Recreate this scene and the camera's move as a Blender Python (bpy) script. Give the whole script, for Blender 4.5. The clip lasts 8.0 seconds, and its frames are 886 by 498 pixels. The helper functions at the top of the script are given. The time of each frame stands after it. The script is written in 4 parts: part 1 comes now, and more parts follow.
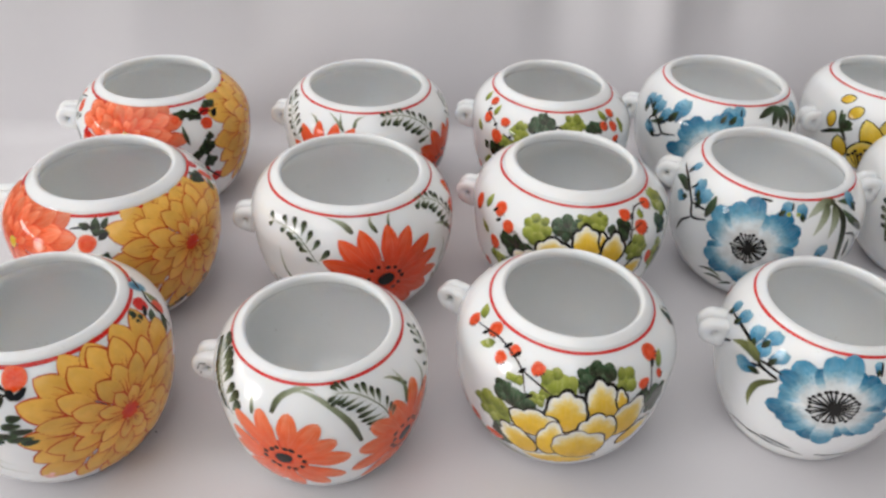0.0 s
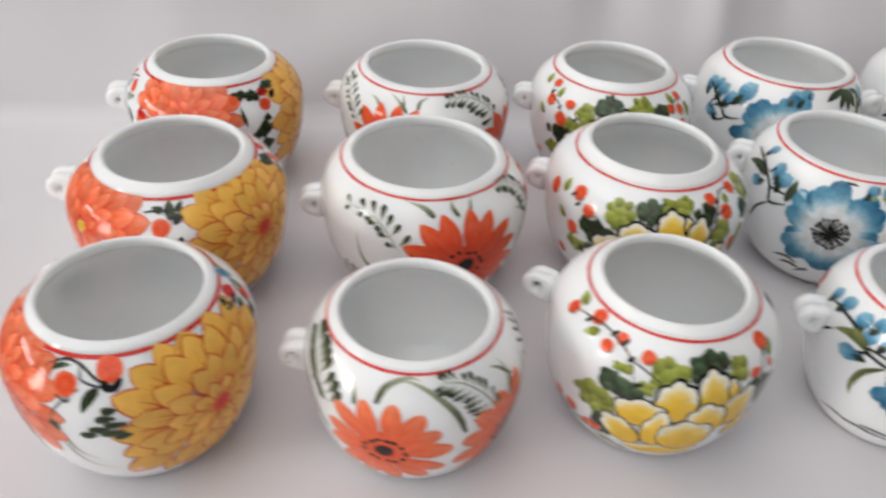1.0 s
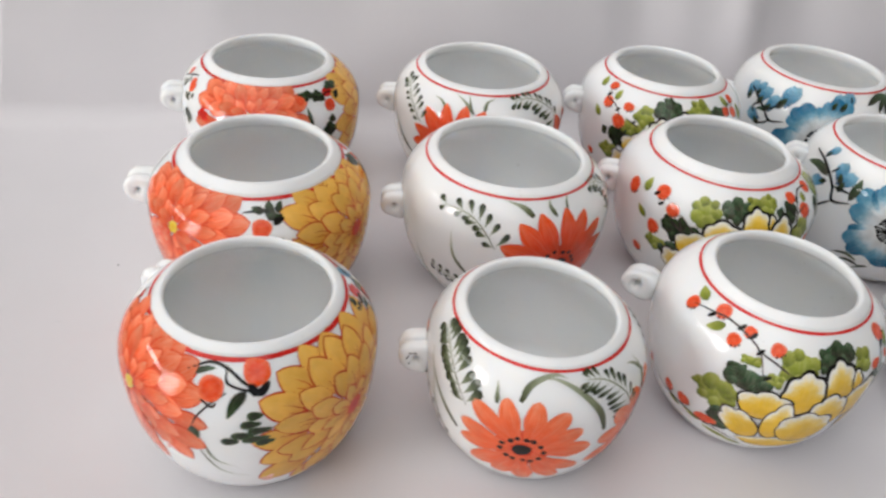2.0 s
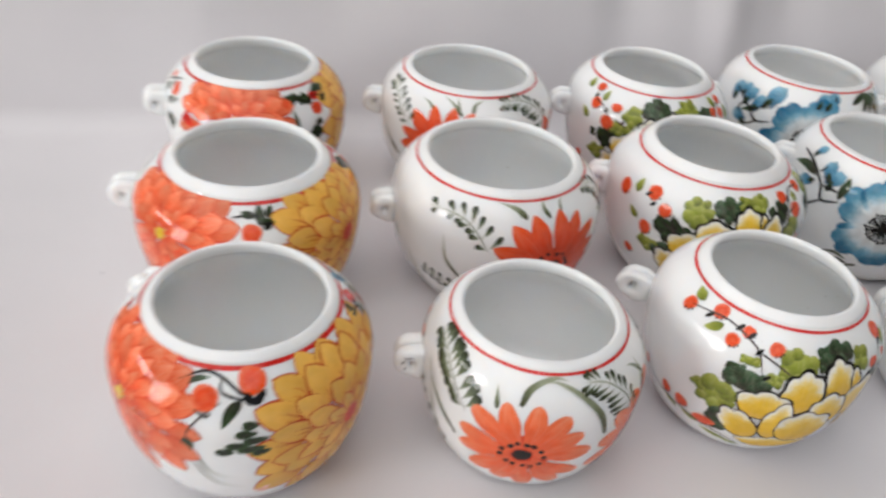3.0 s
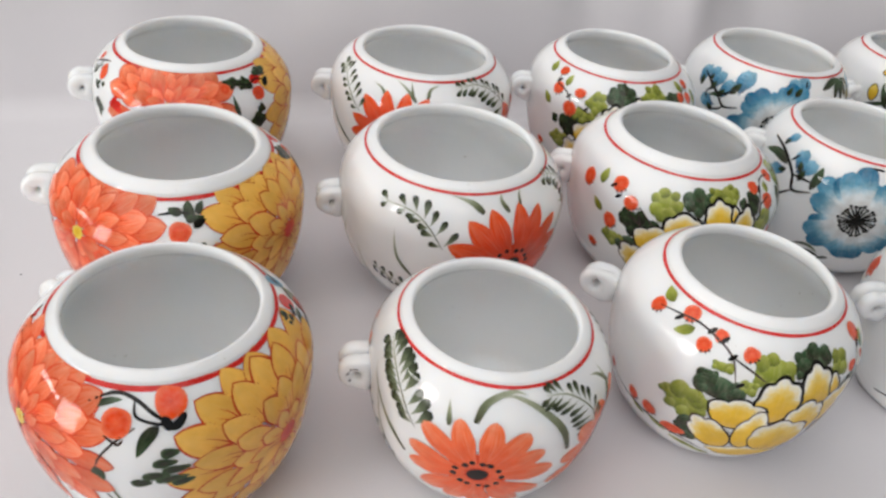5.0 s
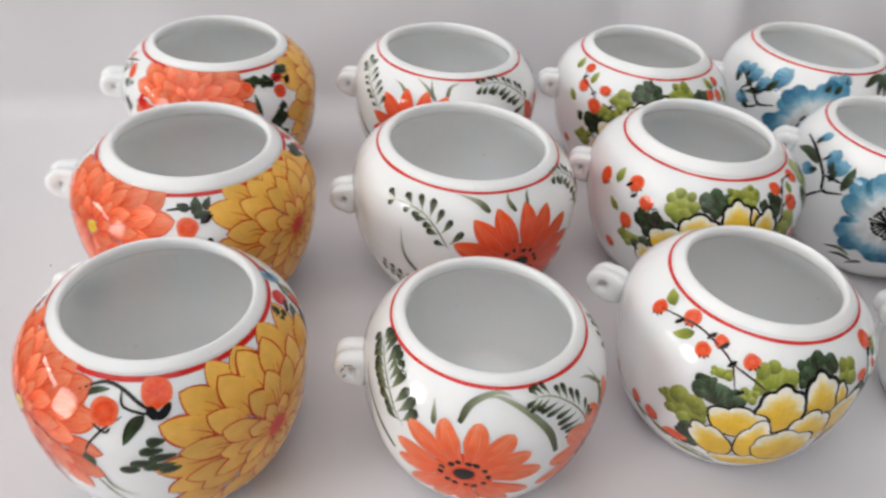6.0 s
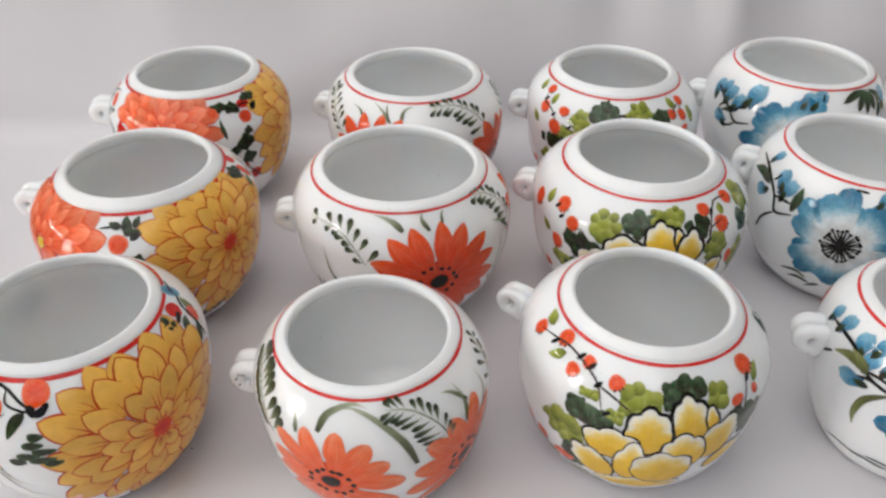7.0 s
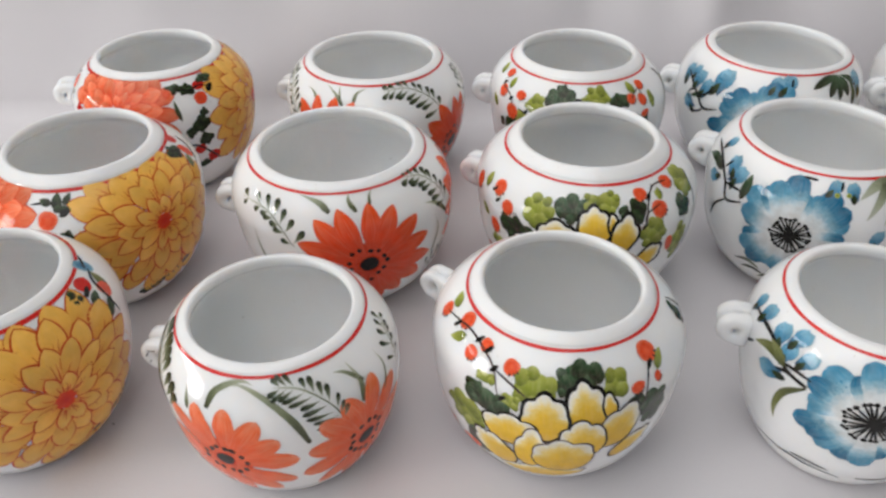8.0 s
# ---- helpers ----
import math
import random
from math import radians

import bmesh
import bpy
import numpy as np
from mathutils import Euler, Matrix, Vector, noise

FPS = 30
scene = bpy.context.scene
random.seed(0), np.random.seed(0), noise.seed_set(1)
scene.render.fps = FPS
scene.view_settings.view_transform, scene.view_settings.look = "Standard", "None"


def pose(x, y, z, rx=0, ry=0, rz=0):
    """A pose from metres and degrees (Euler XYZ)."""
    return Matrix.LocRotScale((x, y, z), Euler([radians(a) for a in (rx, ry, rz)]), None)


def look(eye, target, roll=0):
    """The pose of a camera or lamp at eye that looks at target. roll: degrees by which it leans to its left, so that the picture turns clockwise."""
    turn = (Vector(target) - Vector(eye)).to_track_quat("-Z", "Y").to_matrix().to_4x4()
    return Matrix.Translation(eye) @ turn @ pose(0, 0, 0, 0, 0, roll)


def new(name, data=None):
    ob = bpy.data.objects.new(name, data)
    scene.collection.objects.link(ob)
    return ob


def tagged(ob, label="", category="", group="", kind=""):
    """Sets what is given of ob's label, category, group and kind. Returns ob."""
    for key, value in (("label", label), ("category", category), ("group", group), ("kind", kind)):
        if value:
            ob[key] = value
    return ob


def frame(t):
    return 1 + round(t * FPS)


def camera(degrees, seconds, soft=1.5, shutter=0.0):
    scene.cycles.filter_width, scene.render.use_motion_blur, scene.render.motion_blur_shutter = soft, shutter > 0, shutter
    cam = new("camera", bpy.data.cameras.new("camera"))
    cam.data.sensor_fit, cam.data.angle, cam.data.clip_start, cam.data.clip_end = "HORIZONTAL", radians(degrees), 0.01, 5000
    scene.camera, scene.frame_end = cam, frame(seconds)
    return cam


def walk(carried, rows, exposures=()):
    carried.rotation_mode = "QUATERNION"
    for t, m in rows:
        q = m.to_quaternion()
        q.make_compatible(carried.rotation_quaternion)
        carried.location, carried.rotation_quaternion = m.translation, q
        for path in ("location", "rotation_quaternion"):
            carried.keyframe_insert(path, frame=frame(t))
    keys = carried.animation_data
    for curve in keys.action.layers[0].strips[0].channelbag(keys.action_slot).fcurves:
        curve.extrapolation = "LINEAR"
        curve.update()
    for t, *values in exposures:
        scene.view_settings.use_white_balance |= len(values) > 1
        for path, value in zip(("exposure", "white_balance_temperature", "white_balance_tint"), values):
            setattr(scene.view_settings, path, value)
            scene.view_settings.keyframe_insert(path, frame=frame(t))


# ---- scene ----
cam = camera(58.4, 8.0, soft=2.6, shutter=0.7)
METRES, EYE, TILT, LEAN, TURN = 0.24, 0.1993, -35.92, -2.53, 0.0
ROWS = [
    (0.0, 0.0, 0.0, 0.0, 0.0, 0.0, 0.0),
    (0.5, -0.0080, 0.0103, -0.0010, 0.07, 0.01, 0.14),
    (0.7, -0.0414, 0.0273, -0.0018, -0.36, -0.64, 0.10),
    (1.0, -0.1312, 0.0380, -0.0050, -0.93, -0.82, -0.04),
    (1.2, -0.2018, 0.0484, 0.0009, -3.91, -0.09, 0.58),
    (1.5, -0.2747, 0.0603, -0.0138, -5.32, 0.13, 0.74),
    (1.7, -0.3110, 0.0630, -0.0182, -5.44, -0.21, 0.46),
    (2.8, -0.3660, 0.0408, -0.0268, -5.36, 0.73, 0.88),
    (3.0, -0.3631, 0.0742, -0.0210, -7.00, 0.28, 1.20),
    (3.2, -0.3680, 0.1155, -0.0108, -8.77, -0.33, 1.55),
    (3.5, -0.3731, 0.1292, -0.0100, -8.44, -0.19, 1.45),
    (4.0, -0.3689, 0.1469, -0.0105, -9.61, -0.56, 1.57),
    (4.5, -0.3451, 0.1406, -0.0058, -9.62, -0.35, 1.67),
    (4.7, -0.3417, 0.1481, -0.0075, -9.55, -0.47, 1.69),
    (5.8, -0.2844, 0.1530, -0.0082, -6.72, -1.36, 0.98),
    (6.0, -0.2612, 0.1400, -0.0051, -4.71, -1.02, 0.83),
    (6.2, -0.2099, 0.1224, -0.0106, -1.70, -1.60, 0.52),
    (6.5, -0.1341, 0.1172, -0.0110, 0.33, -1.37, 0.44),
    (6.7, -0.0957, 0.1088, -0.0082, 1.48, -0.93, 0.36),
    (7.0, -0.0272, 0.0983, -0.0031, 2.72, 0.15, 0.29),
    (7.2, -0.0012, 0.0936, -0.0096, 4.47, 0.49, 0.07),
    (7.5, 0.0555, 0.1157, -0.0145, 4.66, 0.69, -0.35),
    (7.7, 0.0937, 0.1333, -0.0162, 5.15, 0.13, -0.32),
    (8.0, 0.1198, 0.1228, -0.0182, 5.92, -0.25, -0.67),
]
walk(cam, [(t, pose(0, 0, EYE, TILT, LEAN, TURN) @ pose(METRES * x, METRES * y, METRES * z, 90 + pitch, roll, yaw)) for t, x, y, z, yaw, pitch, roll in ROWS])

# ---------------------------------------------------------------- light
world = bpy.data.worlds.new("world")
scene.world = world
world.use_nodes = True
wn = world.node_tree
sky = wn.nodes.new("ShaderNodeTexSky")
sky.sky_type, sky.sun_disc = "NISHITA", False
sky.sun_elevation, sky.sun_rotation = radians(38), radians(-105)
wn.nodes["Background"].inputs["Strength"].default_value = 0.12
wn.links.new(sky.outputs["Color"], wn.nodes["Background"].inputs["Color"])


def area_lamp(name, eye, target, w, h, watts, colour):
    data = bpy.data.lights.new(name, "AREA")
    data.shape, data.size, data.size_y = "RECTANGLE", w, h
    data.energy, data.color = watts, colour
    ob = new(name, data)
    ob.matrix_world = look(eye, target)
    return ob


# daylight in the openings: the window and the slim light beside the table; then two added fills
area_lamp("window_daylight", (-1.77, -0.63, 0.31), (0.0, 0.15, 0.20), 0.48, 0.80, 28.0, (1.0, 0.985, 0.955))
area_lamp("slot_daylight", (-1.77, 0.05, 0.52), (0.0, 0.10, 0.30), 0.68, 0.10, 8.0, (1.0, 0.985, 0.955))
# added overhead fill that brightens the insides of the pots and the sheet
area_lamp("roof_fill", (-0.65, -0.45, 1.74), (-0.65, -0.45, 0.0), 2.00, 3.00, 55.0, (1.0, 0.966, 0.912))
# weak added fill from the front, for the backdrop and the far inner walls
area_lamp("front_fill", (0.10, -2.15, 1.15), (0.10, 0.0, 1.15), 2.10, 0.70, 0.8, (1.0, 0.977, 0.946))
scene.view_settings.exposure = -0.86

# ---------------------------------------------------------------- materials


def lin(r, g, b):
    """A colour from 0..255 display values."""
    f = lambda c: (c / 255 / 12.92) if c <= 10 else ((c / 255 + 0.055) / 1.055) ** 2.4
    return (f(r), f(g), f(b), 1.0)


def base_material(name, rough=0.5):
    m = bpy.data.materials.new(name)
    m.use_nodes = True
    b = m.node_tree.nodes["Principled BSDF"]
    b.inputs["Roughness"].default_value = rough
    return m, m.node_tree.nodes, m.node_tree.links, b


def ramp_node(n, stops, mode="LINEAR"):
    r = n.new("ShaderNodeValToRGB")
    r.color_ramp.interpolation = mode
    while len(r.color_ramp.elements) < len(stops):
        r.color_ramp.elements.new(0.5)
    for e, (p, c) in zip(r.color_ramp.elements, stops):
        e.position, e.color = p, c
    return r


def noise_node(n, l, coord, scale, detail=4.0, rough=0.55):
    t = n.new("ShaderNodeTexNoise")
    t.inputs["Scale"].default_value, t.inputs["Detail"].default_value = scale, detail
    t.inputs["Roughness"].default_value = rough
    l.new(coord, t.inputs["Vector"])
    return t


def glaze(b, n, l, coord):
    """The wet shine of fired glaze, with the slight waviness of hand-turned ware."""
    b.inputs["Roughness"].default_value = 0.06
    b.inputs["IOR"].default_value = 1.5
    wave = noise_node(n, l, coord, 55.0, 2.0)
    fine = noise_node(n, l, coord, 210.0, 3.0)
    add = n.new("ShaderNodeMath")
    add.operation = "MULTIPLY_ADD"
    l.new(fine.outputs["Fac"], add.inputs[0])
    add.inputs[1].default_value = 0.13
    l.new(wave.outputs["Fac"], add.inputs[2])
    bump = n.new("ShaderNodeBump")
    bump.inputs["Strength"].default_value, bump.inputs["Distance"].default_value = 0.5, 0.0012
    l.new(add.outputs[0], bump.inputs["Height"])
    l.new(bump.outputs["Normal"], b.inputs["Normal"])


def porcelain():
    m, n, l, b = base_material("white_porcelain")
    co = n.new("ShaderNodeTexCoord").outputs["Object"]
    cloud = noise_node(n, l, co, 38.0, 5.0)
    r = ramp_node(n, [(0.3, (0.905, 0.920, 0.918, 1)), (0.7, (0.920, 0.932, 0.930, 1))])
    l.new(cloud.outputs["Fac"], r.inputs["Fac"])
    # a few iron specks and pinholes in the glaze
    speck = noise_node(n, l, co, 700.0, 1.0)
    sr = ramp_node(n, [(0.78, (1, 1, 1, 1)), (0.82, (0.55, 0.5, 0.45, 1))])
    l.new(speck.outputs["Fac"], sr.inputs["Fac"])
    mix = n.new("ShaderNodeMix")
    mix.data_type, mix.blend_type = "RGBA", "MULTIPLY"
    mix.inputs["Factor"].default_value = 0.6
    l.new(r.outputs["Color"], mix.inputs[6])
    l.new(sr.outputs["Color"], mix.inputs[7])
    l.new(mix.outputs[2], b.inputs["Base Color"])
    b.inputs["Subsurface Weight"].default_value = 0.8
    b.inputs["Subsurface Radius"].default_value = (0.0030, 0.0028, 0.0026)
    b.inputs["Subsurface Scale"].default_value = 1.0
    glaze(b, n, l, co)
    return m


def paint(name, stops, streak=0.25, wash=0.25, vary=0.16):
    """Overglaze paint: stops run from a stroke's start to its end, bristle streaks along it, a thinner wash in patches."""
    m, n, l, b = base_material(name)
    uv = n.new("ShaderNodeUVMap").outputs["UV"]
    co = n.new("ShaderNodeTexCoord").outputs["Object"]
    sep = n.new("ShaderNodeSeparateXYZ")
    l.new(uv, sep.inputs[0])
    # uneven reach of the brush
    jitter = noise_node(n, l, co, 900.0, 2.0)
    reach = n.new("ShaderNodeMath")
    reach.operation = "MULTIPLY_ADD"
    l.new(jitter.outputs["Fac"], reach.inputs[0])
    reach.inputs[1].default_value = 0.24
    l.new(sep.outputs["X"], reach.inputs[2])
    shift = n.new("ShaderNodeMath")
    shift.operation = "SUBTRACT"
    l.new(reach.outputs[0], shift.inputs[0])
    shift.inputs[1].default_value = 0.12
    ramp = ramp_node(n, [(p, tuple(max(0.003, ch - 0.032 * (1 - ch)) for ch in c[:3]) + (1,)) for p, c in stops])
    l.new(shift.outputs[0], ramp.inputs["Fac"])
    colour = ramp.outputs["Color"]
    # bristle streaks
    stretch = n.new("ShaderNodeMapping")
    stretch.inputs["Scale"].default_value = (1.6, 9.0, 1.0)
    l.new(uv, stretch.inputs["Vector"])
    warp = n.new("ShaderNodeVectorMath")
    warp.operation = "ADD"
    l.new(stretch.outputs[0], warp.inputs[0])
    l.new(co, warp.inputs[1])
    bristle = noise_node(n, l, warp.outputs[0], 1.0, 3.0)
    br = ramp_node(n, [(0.35, (1, 1, 1, 1)), (0.7, (0, 0, 0, 1))])
    l.new(bristle.outputs["Fac"], br.inputs["Fac"])
    pale = n.new("ShaderNodeMix")
    pale.data_type, pale.blend_type = "RGBA", "SCREEN"
    amount = n.new("ShaderNodeMath")
    amount.operation = "MULTIPLY"
    inv = n.new("ShaderNodeMath")
    inv.operation = "SUBTRACT"
    inv.inputs[0].default_value = 1.0
    l.new(br.outputs["Color"], inv.inputs[1])
    l.new(inv.outputs[0], amount.inputs[0])
    amount.inputs[1].default_value = streak
    l.new(amount.outputs[0], pale.inputs["Factor"])
    l.new(colour, pale.inputs[6])
    pale.inputs[7].default_value = (0.40, 0.34, 0.25, 1)
    colour = pale.outputs[2]
    # thin and thick wash
    cloud = noise_node(n, l, co, 260.0, 3.0)
    thick = n.new("ShaderNodeMix")
    thick.data_type, thick.blend_type = "RGBA", "MULTIPLY"
    thick.inputs["Factor"].default_value = wash
    cr = ramp_node(n, [(0.35, (0.55, 0.5, 0.45, 1)), (0.62, (1, 1, 1, 1))])
    l.new(cloud.outputs["Fac"], cr.inputs["Fac"])
    l.new(colour, thick.inputs[6])
    l.new(cr.outputs["Color"], thick.inputs[7])
    colour = thick.outputs[2]
    load = n.new("ShaderNodeMapRange")
    l.new(n.new("ShaderNodeNewGeometry").outputs["Random Per Island"], load.inputs["Value"])
    load.inputs["To Min"].default_value, load.inputs["To Max"].default_value = 1 - vary, 1 + vary
    tone = n.new("ShaderNodeHueSaturation")
    l.new(load.outputs["Result"], tone.inputs["Value"])
    l.new(colour, tone.inputs["Color"])
    colour = tone.outputs["Color"]
    l.new(colour, b.inputs["Base Color"])
    glaze(b, n, l, co)
    b.inputs["Specular IOR Level"].default_value = 0.3  # fired enamel shines a little less than the glaze under it
    return m


def cloth_sheet():
    m, n, l, b = base_material("white_cloth", 0.75)
    co = n.new("ShaderNodeTexCoord").outputs["Object"]
    big = noise_node(n, l, co, 9.0, 4.0)
    r = ramp_node(n, [(0.35, (0.672, 0.650, 0.668, 1)), (0.65, (0.708, 0.685, 0.704, 1))])
    l.new(big.outputs["Fac"], r.inputs["Fac"])
    l.new(r.outputs["Color"], b.inputs["Base Color"])
    fine = noise_node(n, l, co, 1500.0, 2.0)
    bump = n.new("ShaderNodeBump")
    bump.inputs["Strength"].default_value, bump.inputs["Distance"].default_value = 0.12, 0.0004
    l.new(fine.outputs["Fac"], bump.inputs["Height"])
    l.new(bump.outputs["Normal"], b.inputs["Normal"])
    b.inputs["Sheen Weight"].default_value = 0.15
    return m


def plain(name, colour, rough, scale=30.0, spread=0.25):
    m, n, l, b = base_material(name, rough)
    co = n.new("ShaderNodeTexCoord").outputs["Object"]
    t = noise_node(n, l, co, scale, 5.0)
    lo = tuple(c * (1 - spread) for c in colour[:3]) + (1,)
    hi = tuple(min(1, c * (1 + spread)) for c in colour[:3]) + (1,)
    r = ramp_node(n, [(0.3, lo), (0.7, hi)])
    l.new(t.outputs["Fac"], r.inputs["Fac"])
    l.new(r.outputs["Color"], b.inputs["Base Color"])
    return m


PORCELAIN = porcelain()
CLOTH = cloth_sheet()
# tones of the unseen room, set by how much light it should bounce
PLASTER = plain("unseen_room_paint", (0.56, 0.55, 0.54), 0.9, 3.0, 0.04)
FLOORING = plain("unseen_floor_grey", (0.22, 0.20, 0.18), 0.5, 4.0, 0.08)
DARK_WOOD = plain("dark_red_wood", (0.055, 0.022, 0.016), 0.45, 18.0, 0.5)

# ---------------------------------------------------------------- structure


def mesh_object(name, verts, faces, material, parent=None, smooth=True, uvs=None):
    me = bpy.data.meshes.new(name)
    me.from_pydata(verts, [], faces)
    if uvs is not None:
        layer = me.uv_layers.new(name="UVMap")
        idx = np.empty(len(me.loops), dtype=np.int32)
        me.loops.foreach_get("vertex_index", idx)
        layer.data.foreach_set("uv", np.asarray(uvs, dtype=np.float32)[idx].ravel())
    if smooth:
        me.polygons.foreach_set("use_smooth", [True] * len(me.polygons))
    me.materials.append(material)
    me.update()
    ob = new(name, me)
    if parent is not None:
        ob.parent = parent
    return ob


def slab(name, x0, x1, y0, y1, z0, z1, material):
    v = [(x, y, z) for z in (z0, z1) for y in (y0, y1) for x in (x0, x1)]
    f = [(0, 2, 3, 1), (4, 5, 7, 6), (0, 1, 5, 4), (2, 6, 7, 3), (0, 4, 6, 2), (1, 3, 7, 5)]
    return mesh_object(name, v, f, material, smooth=False)


# the unseen room, added and closed round the table to bounce light
ROOM = (-1.70, 1.90, -2.10, 1.30, -0.75, 1.75)
X0, X1, Y0, Y1, Z0, Z1 = ROOM
WALL = 0.12
tagged(slab("floor", X0 - WALL, X1 + WALL, Y0 - WALL, Y1 + WALL, Z0 - 0.1, Z0, FLOORING), "plain grey floor of the room", "floor", kind="structure")
# the unseen ceiling stands in four pieces round the opening added for the roof fill
for x0, x1, y0, y1 in ((X0 - WALL, -1.68, Y0 - WALL, Y1 + WALL), (0.38, X1 + WALL, Y0 - WALL, Y1 + WALL), (-1.68, 0.38, Y0 - WALL, -1.98), (-1.68, 0.38, 1.08, Y1 + WALL)):
    tagged(slab("ceiling", x0, x1, y0, y1, Z1, Z1 + 0.1, PLASTER), "plain pale ceiling beside the roof light", "ceiling", kind="structure")
tagged(slab("unseen_wall_north", X0 - WALL, X1 + WALL, Y1, Y1 + WALL, Z0, Z1, PLASTER), "pale plaster wall", "wall", kind="structure")
# unseen south wall, left open where the added front fill stands
for x0, x1, z0, z1 in ((X0 - WALL, -1.0, Z0, Z1), (1.2, X1 + WALL, Z0, Z1), (-1.0, 1.2, Z0, 0.76), (-1.0, 1.2, 1.54, Z1)):
    tagged(slab("unseen_wall_south", x0, x1, Y0 - WALL, Y0, z0, z1, PLASTER), "pale plaster wall beside the wide window", "wall", kind="structure")
tagged(slab("unseen_wall_east", X1, X1 + WALL, Y0, Y1, Z0, Z1, PLASTER), "pale plaster wall", "wall", kind="structure")
# the west wall stands in pieces round its window and the slim light above the shelf beside it
WIN, SLOT = (-0.88, -0.38, -0.10, 0.72), (-0.30, 0.40, 0.46, 0.58)
for y0, y1, z0, z1 in ((Y0, WIN[0], Z0, Z1), (WIN[0], Y1, WIN[3], Z1), (WIN[0], WIN[1], Z0, WIN[2]), (WIN[1], Y1, Z0, SLOT[2]), (WIN[1], SLOT[0], SLOT[2], SLOT[3]), (SLOT[1], Y1, SLOT[2], SLOT[3]), (WIN[1], Y1, SLOT[3], WIN[3])):
    tagged(slab("unseen_wall_west", X0 - WALL, X0, y0, y1, z0, z1, PLASTER), "pale plaster wall beside the window", "wall", kind="structure")


def window_frame(name, y0, y1, z0, z1, bar, cross):
    """A white frame in an opening of the west wall, with one glazing bar across it where cross is a height."""
    sides = [(y0, y0 + bar, z0, z1), (y1 - bar, y1, z0, z1), (y0 + bar, y1 - bar, z0, z0 + bar), (y0 + bar, y1 - bar, z1 - bar, z1)]
    if cross:
        sides.append((y0 + bar, y1 - bar, cross, cross + bar * 0.8))
    for side in sides:
        tagged(slab(name, X0 - 0.03, X0 + 0.01, *side, PLASTER), "white painted window frame bar", "window", kind="structure")


window_frame("window_1", *WIN, 0.03, 0.34)
window_frame("window_2", *SLOT, 0.015, 0)

SHEET_TURN = 5.4  # degrees by which the sheet's back stands turned to the world's x


def backdrop_sheet():
    """A white sheet on the table that turns up at the back in a tight curve and leans away in soft upright folds."""
    x0, x1, front, back, top = -0.2095, 0.62, -0.35, 0.377, 0.42
    rad = 0.012
    line = []
    for i in range(40):
        line.append((front + (back - rad - front) * i / 39, 0.0))
    for i in range(1, 9):
        a = i / 8 * math.pi / 2
        line.append((back - rad + rad * math.sin(a), rad - rad * math.cos(a)))
    for i in range(1, 31):
        line.append((back + 0.38 * (top - rad) * i / 30, rad + (top - rad) * i / 30))
    nx = 260
    verts, faces = [], []

    def fold(x):
        d = 0.0
        for c, w, h in ((-0.21, 0.03, 0.002), (-0.11, 0.018, -0.0016), (-0.045, 0.022, 0.0022), (0.03, 0.03, -0.002), (0.105, 0.016, 0.0045), (0.16, 0.012, -0.005), (0.20, 0.018, 0.004), (0.29, 0.03, -0.003), (0.42, 0.04, 0.004)):
            d += 1.3 * h * math.exp(-((x - c) / w) ** 2)
        return d

    for side in (0, 1):
        for j, (y, z) in enumerate(line):
            for i in range(nx + 1):
                x = x0 + (x1 - x0) * i / nx
                up = min(1.0, max(0.0, (z - 0.004) / 0.05))
                d = fold(x) * up
                lift = 0.0007 * noise.noise((x * 7, y * 7, 3.1)) * (1 - up)
                lift = max(0.0, lift) if z == 0 else lift
                th = 0.0006 * side
                nyv, nzv = (1.0, 0.0) if z > rad else (0.0, -1.0)
                verts.append((x + 0.13 * z * max(0.0, 1 - i / 40), y + d + nyv * th, z + 0.0012 + lift + nzv * th))
    rows = len(line)
    W = nx + 1
    off = rows * W
    for j in range(rows - 1):
        for i in range(nx):
            a = j * W + i
            faces.append((a, a + 1, a + W + 1, a + W))
            faces.append((off + a, off + a + W, off + a + W + 1, off + a + 1))
    for j in range(rows - 1):
        for i in (0, nx):
            a = j * W + i
            q = (a, a + W, off + a + W, off + a)
            faces.append(q if i == 0 else q[::-1])
    for i in range(nx):
        for j in (0, rows - 1):
            a = j * W + i
            q = (a, off + a, off + a + 1, a + 1)
            faces.append(q if j == 0 else q[::-1])
    ob = mesh_object("backdrop", verts, faces, CLOTH)
    ob.matrix_world = pose(0, 0, 0, 0, 0, SHEET_TURN)
    return tagged(ob, "white cloth sheet laid flat and turned up behind in soft folds", "backdrop", kind="structure")


backdrop_sheet()
top = slab("table_top", -0.75, 0.95, -0.45, 0.80, -0.04, 0.0, DARK_WOOD)
top.matrix_world = pose(0, 0, 0, 0, 0, SHEET_TURN)
tagged(top, "dark red-brown wooden table under the white sheet", "table", kind="structure")



def rounded_box(name, w, d, h, r, material):
    bm = bmesh.new()
    bmesh.ops.create_cube(bm, size=1.0)
    bmesh.ops.scale(bm, vec=(w, d, h), verts=bm.verts)
    bmesh.ops.translate(bm, vec=(0, 0, h / 2), verts=bm.verts)
    bmesh.ops.bevel(bm, geom=bm.edges[:], offset=r, segments=3, affect="EDGES")
    me = bpy.data.meshes.new(name)
    bm.to_mesh(me)
    bm.free()
    me.materials.append(material)
    return new(name, me)


